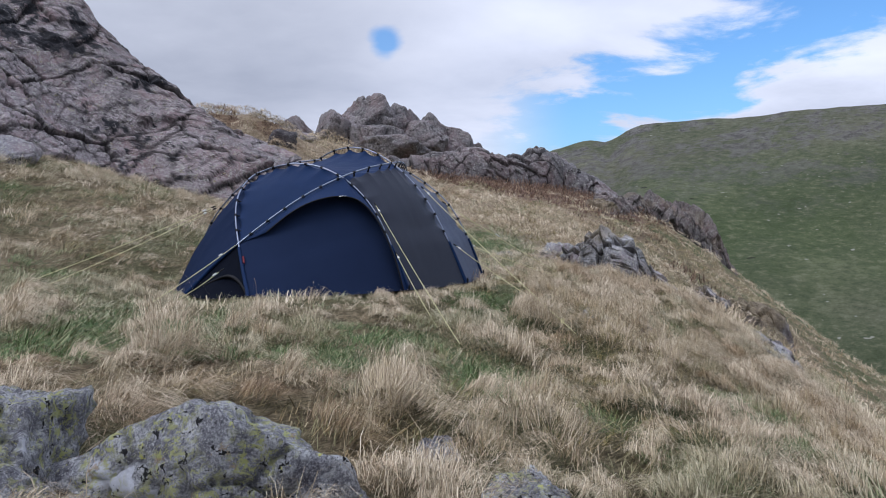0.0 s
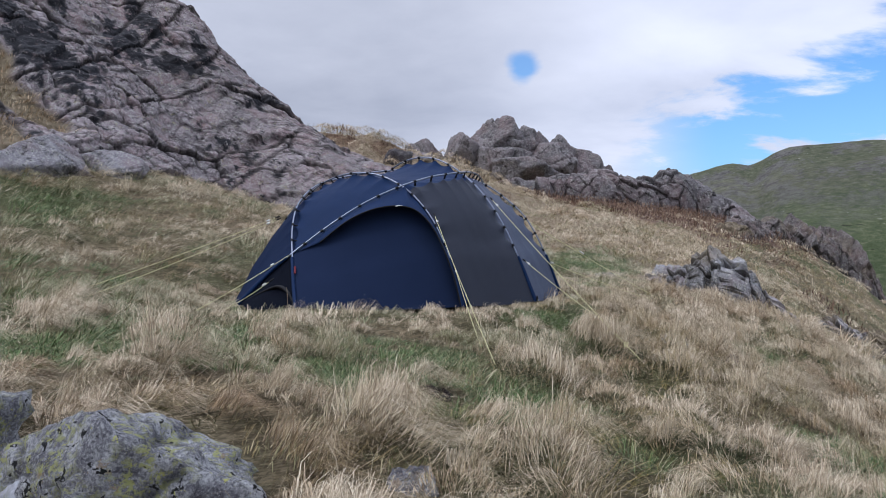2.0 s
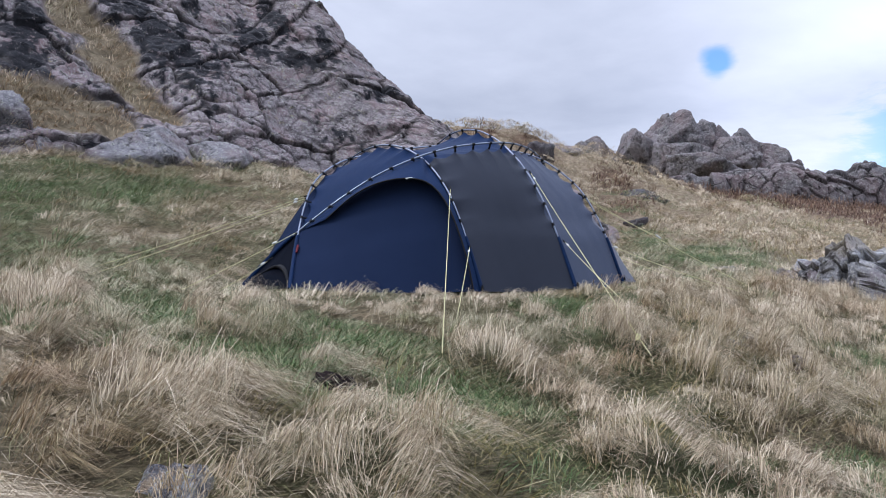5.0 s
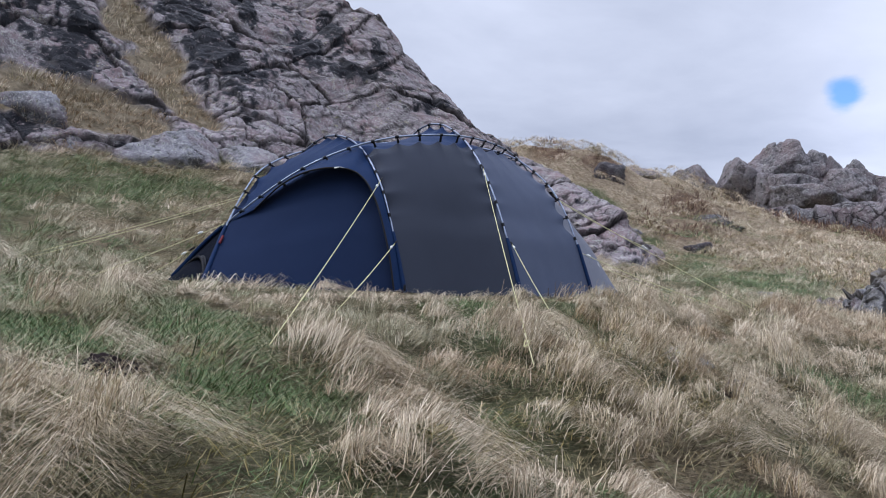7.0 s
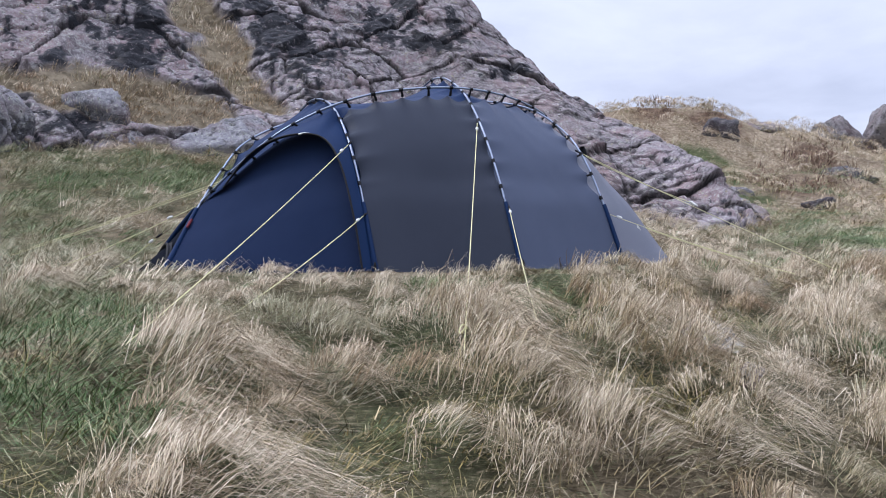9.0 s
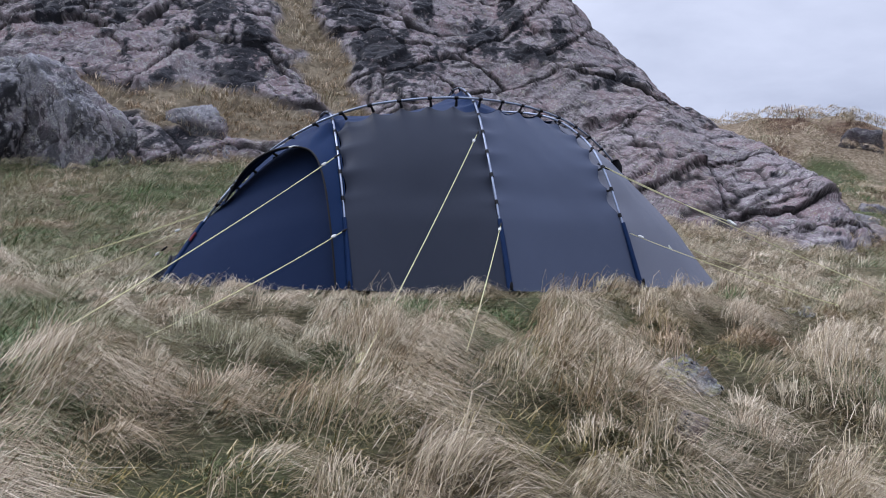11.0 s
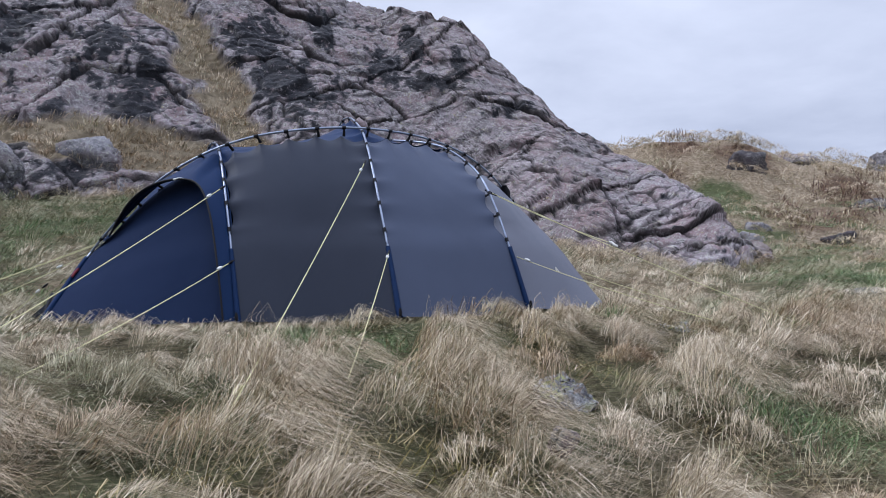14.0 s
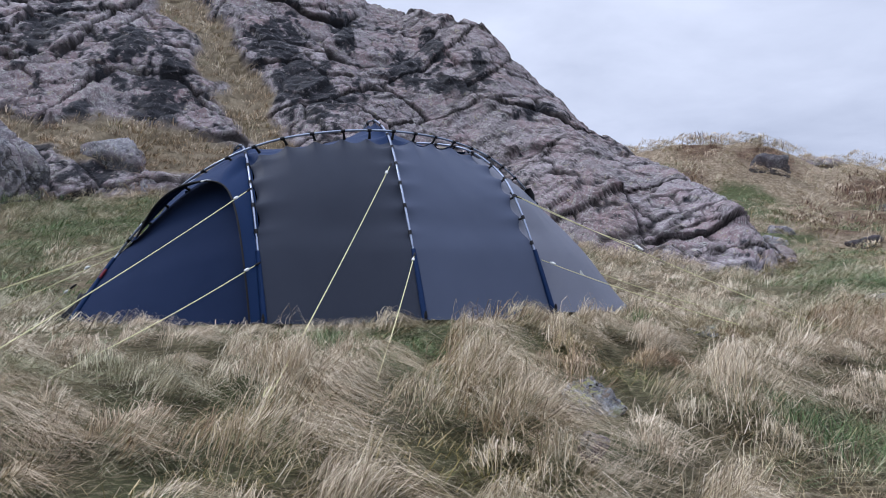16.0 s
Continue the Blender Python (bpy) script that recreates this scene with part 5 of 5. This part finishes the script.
    tris = np.concatenate([base + np.array([c]) for c in ((0, 1, 3), (0, 3, 2), (2, 3, 5), (2, 5, 4), (4, 5, 6))], 0)
    me = set_mesh(name, v.reshape(-1, 3), tris)
    wisp_age = g.normal(0, 0.20, len(w))
    point_attr(me, "tone", np.repeat(np.clip(tone_t[tk] + g.normal(0, 0.07, m), 0, 1), 7))
    point_attr(me, "age", np.repeat(np.clip(age_t[tk] + wisp_age[k] + 0.5 * (rad[k] - 0.6), 0, 1), 7))
    point_attr(me, "olive", np.repeat(np.clip(0.6 * oliveness(bx, by) * (g.uniform(0, 1, m) < 0.5), 0, 1), 7))
    me.materials.append(GRASS)
    return tagged(new(name, me), label, "grass", kind="stuff")


def sward(name, tx, ty, tz, blades, length, width, spread, label, droop=0.62, lean=0.75, tone_shift=0.0, seed=1, cap=1.35, mound=0.0, wander=0.75, age_shift=0.0, olive_shift=-0.4, mat=None, plain=False):
    """Tufts at the given places, each a fan of bent blades that lean with the wind."""
    g = np.random.default_rng(seed)
    n = len(tx)
    size = g.uniform(0.6, cap, n)
    shelter = sstep(((tx + 0.4) / 2.6) ** 2 + ((ty - 1.4) / 1.9) ** 2, 1.0, 1.8)
    size = size * (0.72 + 0.28 * shelter) * (0.72 + 0.5 * sstep(fbm(tx * 1.7, ty * 1.7, octaves=2, s=170), -0.5, 0.6))
    ang = g.normal(0, wander * 0.5, n) + 0.4 * fbm(tx * 0.5, ty * 0.5, octaves=2, s=130) + 0.05
    pull = lean * g.uniform(0.45, 1.5, n)
    tone_t = greenness(tx, ty) + tone_shift + g.normal(0, 0.24, n)
    age_t = np.clip(0.42 + age_shift + 0.6 * fbm(tx * 0.9, ty * 0.9, octaves=2, s=140) + g.normal(0, 0.34, n), 0, 1)
    k = np.repeat(np.arange(n), blades)
    m = len(k)
    rad = np.sqrt(g.uniform(0, 1, m))
    th = g.uniform(0, 2 * math.pi, m)
    ox, oy = rad * np.cos(th), rad * np.sin(th)
    bx, by = tx[k] + ox * spread * size[k], ty[k] + oy * spread * size[k]
    bz = tz[k] if tz is not None else ground_height(bx, by) - 0.004
    bz = bz + mound * size[k] * (1 - rad ** 2)
    L = length * size[k] * g.uniform(0.45, 1.15, m)
    wa = ang[k] + g.normal(0, 0.22, m)
    wind = np.stack([np.cos(wa), np.sin(wa)], 1) * (pull[k] * g.uniform(0.7, 1.3, m))[:, None]
    fan = np.stack([ox, oy], 1) * 0.42 + g.normal(0, 0.15, (m, 2))
    steps = np.array([0.0, 0.38, 0.72, 1.0])
    ctr = np.zeros((m, 4, 3))
    for i, s in enumerate(steps):
        h = fan * s * 0.9 + wind * s ** 1.7
        ctr[:, i, 0] = bx + L * h[:, 0]
        ctr[:, i, 1] = by + L * h[:, 1]
        ctr[:, i, 2] = bz + L * (s - droop * s * s * np.clip(np.hypot(h[:, 0], h[:, 1]) + 0.30, 0, 1.35))
    face = g.uniform(0, math.pi, m)
    wv = np.stack([np.cos(face), np.sin(face), np.zeros(m)], 1) * (width * g.uniform(0.6, 1.3, m))[:, None] * 0.5
    widths = (1.0, 0.62) if plain else (1.0, 0.80, 0.48)
    rows = (0, 2) if plain else (0, 1, 2)
    nv = 2 * len(rows) + 1
    v = np.zeros((m, nv, 3), np.float32)
    for i, (row, f) in enumerate(zip(rows, widths)):
        v[:, 2 * i] = ctr[:, row] - wv * f
        v[:, 2 * i + 1] = ctr[:, row] + wv * f
    v[:, nv - 1] = ctr[:, 3]
    base = (np.arange(m) * nv)[:, None]
    shape = [(0, 1, 3), (0, 3, 2), (2, 3, 4)] if plain else [(0, 1, 3), (0, 3, 2), (2, 3, 5), (2, 5, 4), (4, 5, 6)]
    tris = np.concatenate([base + np.array([c]) for c in shape], 0)
    me = set_mesh(name, v.reshape(-1, 3), tris)
    point_attr(me, "tone", np.repeat(np.clip(tone_t[k] + g.normal(0, 0.12, m), 0, 1), nv))
    point_attr(me, "age", np.repeat(age_t[k], nv))
    point_attr(me, "olive", np.repeat(np.clip(oliveness(bx, by) + olive_shift, 0, 1), nv))
    me.materials.append(mat or GRASS)
    return tagged(new(name, me), label, "grass", kind="stuff")


def scatter(x0, x1, y0, y1, per_m2, seed, keep):
    """Places on a loosened grid, so that no bare gaps are left."""
    g = np.random.default_rng(seed)
    s = 1 / math.sqrt(per_m2)
    x, y = np.meshgrid(np.arange(x0, x1, s), np.arange(y0, y1, s))
    x, y = x.ravel() + g.uniform(-0.6, 0.6, x.size) * s, y.ravel() + g.uniform(-0.6, 0.6, y.size) * s
    ok = keep(x, y)
    return x[ok], y[ok]


def open_ground(x, y):
    return clear(x, y) & (y < crag_base(x) + 0.3)


def lawn(x, y):
    """Hollows where the short green grass shows between the tussocks."""
    return spots(x, y, GREEN) * 0.85 + 0.22 * fbm(x * 2.2 + 9, y * 2.4, octaves=3, s=160)


def hollow(x, y):
    """Low ground without tall tussocks: green lawns and olive moss."""
    return np.maximum(lawn(x, y), 0.8 * spots(x, y, OLIVE))


def off_hem(x, y, gap):
    """Outside the tent by at least the gap."""
    ok = ~inside_tent(x, y)
    for k in range(12):
        ok &= ~inside_tent(x + gap * math.cos(k * math.pi / 6), y + gap * math.sin(k * math.pi / 6))
    return ok


def near_ground(x, y):
    return open_ground(x, y) & ((y < 0.8) | (x < -1.9) | (x > 1.5))


x, y = scatter(-7.2, 6.0, -4.3, 3.0, 9.0, 1, lambda x, y: near_ground(x, y) & (x > -7.6 + 0.445 * (y + 5.3)) & off_hem(x, y, 0.45) & (hollow(x, y) < 0.34) & ((y < 0.8) | (np.abs(x) < 4.5)))
tussocks("tussock_grass", x, y, 13, 24, 0.25, 0.0026, 0.165, "long straw-coloured tussock grass combed by the wind", seed=2)
PALE_TUFTS = ((-0.72, -1.5, 1.3), (-0.45, -1.1, 1.2), (1.35, -0.45, 1.25), (-0.85, -2.2, 1.35), (-0.5, -2.5, 1.2), (1.45, -1.35, 1.3), (-4.1, -2.55, 1.35), (-3.0, -0.2, 1.2), (-4.25, -0.75, 1.45), (-3.9, -2.35, 1.3), (-3.4, -3.0, 1.3),
              (-3.0, -2.85, 1.3), (-0.85, -1.3, 1.2), (-2.05, -1.85, 1.35), (-4.75, -3.3, 1.5), (1.0, -0.35, 1.1), (-1.9, -2.9, 1.2), (0.9, -2.3, 1.2), (0.20, -0.74, 1.20), (0.22, -1.15, 1.15), (0.09, -1.65, 1.30), (0.77, -0.54, 1.10), (0.23, -1.90, 1.25))
tussocks("tussock_grass", np.array([p[0] for p in PALE_TUFTS]), np.array([p[1] for p in PALE_TUFTS]), 18, 36, 0.29, 0.0023, 0.20, "large pale tussocks of bleached grass", seed=5, mound=0.2, scale=[p[2] for p in PALE_TUFTS], pale=0.12)
x, y = scatter(-7.2, 6.0, -4.3, 3.0, 26, 3, lambda x, y: near_ground(x, y) & (x > -7.6 + 0.445 * (y + 5.3)))
sward("short_grass", x, y, None, 40, 0.15, 0.0048, 0.16, "short brown and olive grass between the tussocks", tone_shift=0.02, age_shift=-0.08, olive_shift=0.0, droop=0.85, lean=1.1, seed=4, wander=1.6, plain=True)
x, y = scatter(-7.2, 6.0, -4.3, 0.8, 50, 23, lambda x, y: near_ground(x, y) & (lawn(x, y) > 0.20))
sward("lawn_grass", x, y, None, 62, 0.16, 0.0044, 0.11, "patches of fresh green grass between the tussocks", tone_shift=0.62, lean=1.1, droop=0.9, seed=24, wander=1.2, plain=True)
x, y = scatter(-3.2, 2.5, -0.6, 3.2, 34, 29, lambda x, y: open_ground(x, y) & ~off_hem(x, y, 0.30))
sward("hem_grass", x, y, None, 44, 0.165, 0.0032, 0.09, "straw and green grass along the tent's hem", tone_shift=0.05, seed=30, lean=1.0, droop=0.7, wander=0.9)
x, y = scatter(-8.0, 8.5, 0.1, 10.5, 15, 5, open_ground)
sward("hillside_grass", x, y, None, 42, 0.20, 0.0068, 0.16, "straw and green grass on the slope round the tent", seed=6, mound=0.05, wander=1.1, lean=1.0, droop=0.8, tone_shift=0.08, age_shift=-0.1, plain=True)
x, y = scatter(-7.5, 8.0, 1.2, 9.5, 2.7, 35, lambda x, y: open_ground(x, y) & off_hem(x, y, 0.3) & (lawn(x, y) < 0.34) & ((x < -1.9) | (x > 1.5) | (y > 3.2)))
tussocks("slope_tussocks", x, y, 9, 14, 0.26, 0.0048, 0.20, "low straw tussocks on the slope behind the tent", seed=36, mound=0.12)


def outer(x, y):
    return open_ground(x, y) & ((y < -4.2) | (x < -7.1) & (y < 0.2))


x, y = scatter(-13, 8, -11, 0.2, 3.5, 33, outer)
sward("outlying_grass", x, y, None, 26, 0.24, 0.009, 0.16, "straw and green grass on the open hillside", seed=34, mound=0.08, wander=0.9, lean=0.9, plain=True)


def bank(x, y):
    return clear(x, y) & ((0.545 * (x - 7.0) - 0.838 * (y + 0.4) < -1.5) | (x > 13)) & ((x > 8.0) | (y > crag_base(x) + 0.2)) & ((y < 16) | (x > 7.5))


x, y = scatter(6.0, 32, -9.0, 23, 4.2, 7, lambda x, y: bank(x, y) & (heath(x, y) < 0.75) & ((y > 5) | (x < 16)) & (y > 0.10 * x - 6))
sward("bank_grass", x, y, None, 26, 0.19, 0.0140, 0.30, "brown and green grass on the bank beside the crag", tone_shift=0.10, seed=8, mound=0.16, wander=1.8, age_shift=0.30, olive_shift=0.15, cap=1.5, lean=1.1, droop=0.9, plain=True)
x, y = scatter(6.0, 18, 4.0, 22, 2.6, 45, lambda x, y: bank(x, y) & (heath(x, y) < 0.6) & (lawn(x, y) < 0.3) & (spots(x, y, BRACKEN_SPOTS) < 0.6))
tussocks("bank_tussocks", x, y, 10, 10, 0.24, 0.0100, 0.34, "tan tussocks of dead grass on the bank beside the crag", seed=46, mound=0.30)

x, y = scatter(7, 17, 8, 20, 6.0, 47, lambda x, y: bank(x, y) & (spots(x, y, BRACKEN_SPOTS) + 0.3 * fbm(x * 1.7, y * 1.7, octaves=2, s=158) > 0.5))
sward("dead_bracken", x, y, None, 26, 0.21, 0.018, 0.26, "reddish brown clumps of dead bracken on the bank", seed=48, mound=0.28, lean=0.4, droop=0.7, wander=4.0, mat=BRACKEN, plain=True)


def verge(x, y):
    e = 0.545 * (x - 7.0) - 0.838 * (y + 0.4)
    return clear(x, y) & (e > -2.0) & (e < 9)


x, y = scatter(6.0, 13.2, -8.0, 4.5, 9, 27, verge)
sward("verge_grass", x, y, None, 34, 0.24, 0.0065, 0.16, "straw grass where the slope rolls over the brow", tone_shift=0.15, age_shift=0.6, seed=28, mound=0.08, wander=0.9, lean=0.9, plain=True)


def brow(x, y):
    return clear(x, y) & (heath(x, y) > 0.35)


x, y = scatter(8.5, 46, 0.0, 34, 1.8, 12, brow)
sward("heather", x, y, None, 30, 0.22, 0.026, 0.45, "dark reddish brown heather and dead bracken on the brow", seed=14, mound=0.28, lean=0.3, droop=0.6, wander=4.0, mat=BRACKEN, plain=True)


def flank(x, y):
    e = 0.545 * (x - 7.0) - 0.838 * (y + 0.4)
    return (e > 9) & (e < 26) & (x > 4)


x, y = scatter(4, 48, -20, 18, 0.5, 15, flank)
sward("flank_grass", x, y, None, 24, 0.16, 0.016, 0.60, "tan and green rough grass falling away below the brow", tone_shift=0.1, seed=16, mound=0.06, wander=2.0, age_shift=0.3, plain=True)


def shoulder(x, y):
    e = 0.545 * (x - 7.0) - 0.838 * (y + 0.4)
    return clear(x, y) & (e > -1.5) & (e < 15) & (x > 5.5)


x, y = scatter(5.5, 40, -12, 16, 0.9, 55, shoulder)
tussocks("brow_tussocks", x, y, 7, 6, 0.36, 0.014, 0.30, "tan tussocks where the slope rolls over the brow", seed=56, mound=0.2)
ok = (CRAG_TURF > 0.5) & (CRAG_P[:, 0] > 5.5)
pick = np.random.default_rng(19).choice(np.where(ok)[0], 900, replace=True)
sward("crest_grass", CRAG_P[pick, 0], CRAG_P[pick, 1], CRAG_P[pick, 2] - 0.03, 24, 0.15, 0.010, 0.26, "straw grass on the shoulder of the crag", tone_shift=-0.2, age_shift=0.35, olive_shift=0.0, seed=20, mound=0.18, wander=1.6, droop=0.85, plain=True)
ok = (CRAG_TURF > 0.55) & (CRAG_P[:, 1] < 17.5)
pick = np.random.default_rng(9).choice(np.where(ok)[0], 1900, replace=True)
sward("turf_grass", CRAG_P[pick, 0], CRAG_P[pick, 1] - 0.02, np.repeat(CRAG_P[pick, 2] - 0.03, 1), 18, 0.22, 0.010, 0.16, "dry turf on the crag's ledges", tone_shift=-0.5, age_shift=0.35, seed=10, droop=0.85, lean=0.5, wander=3.0, mound=0.06, plain=True)
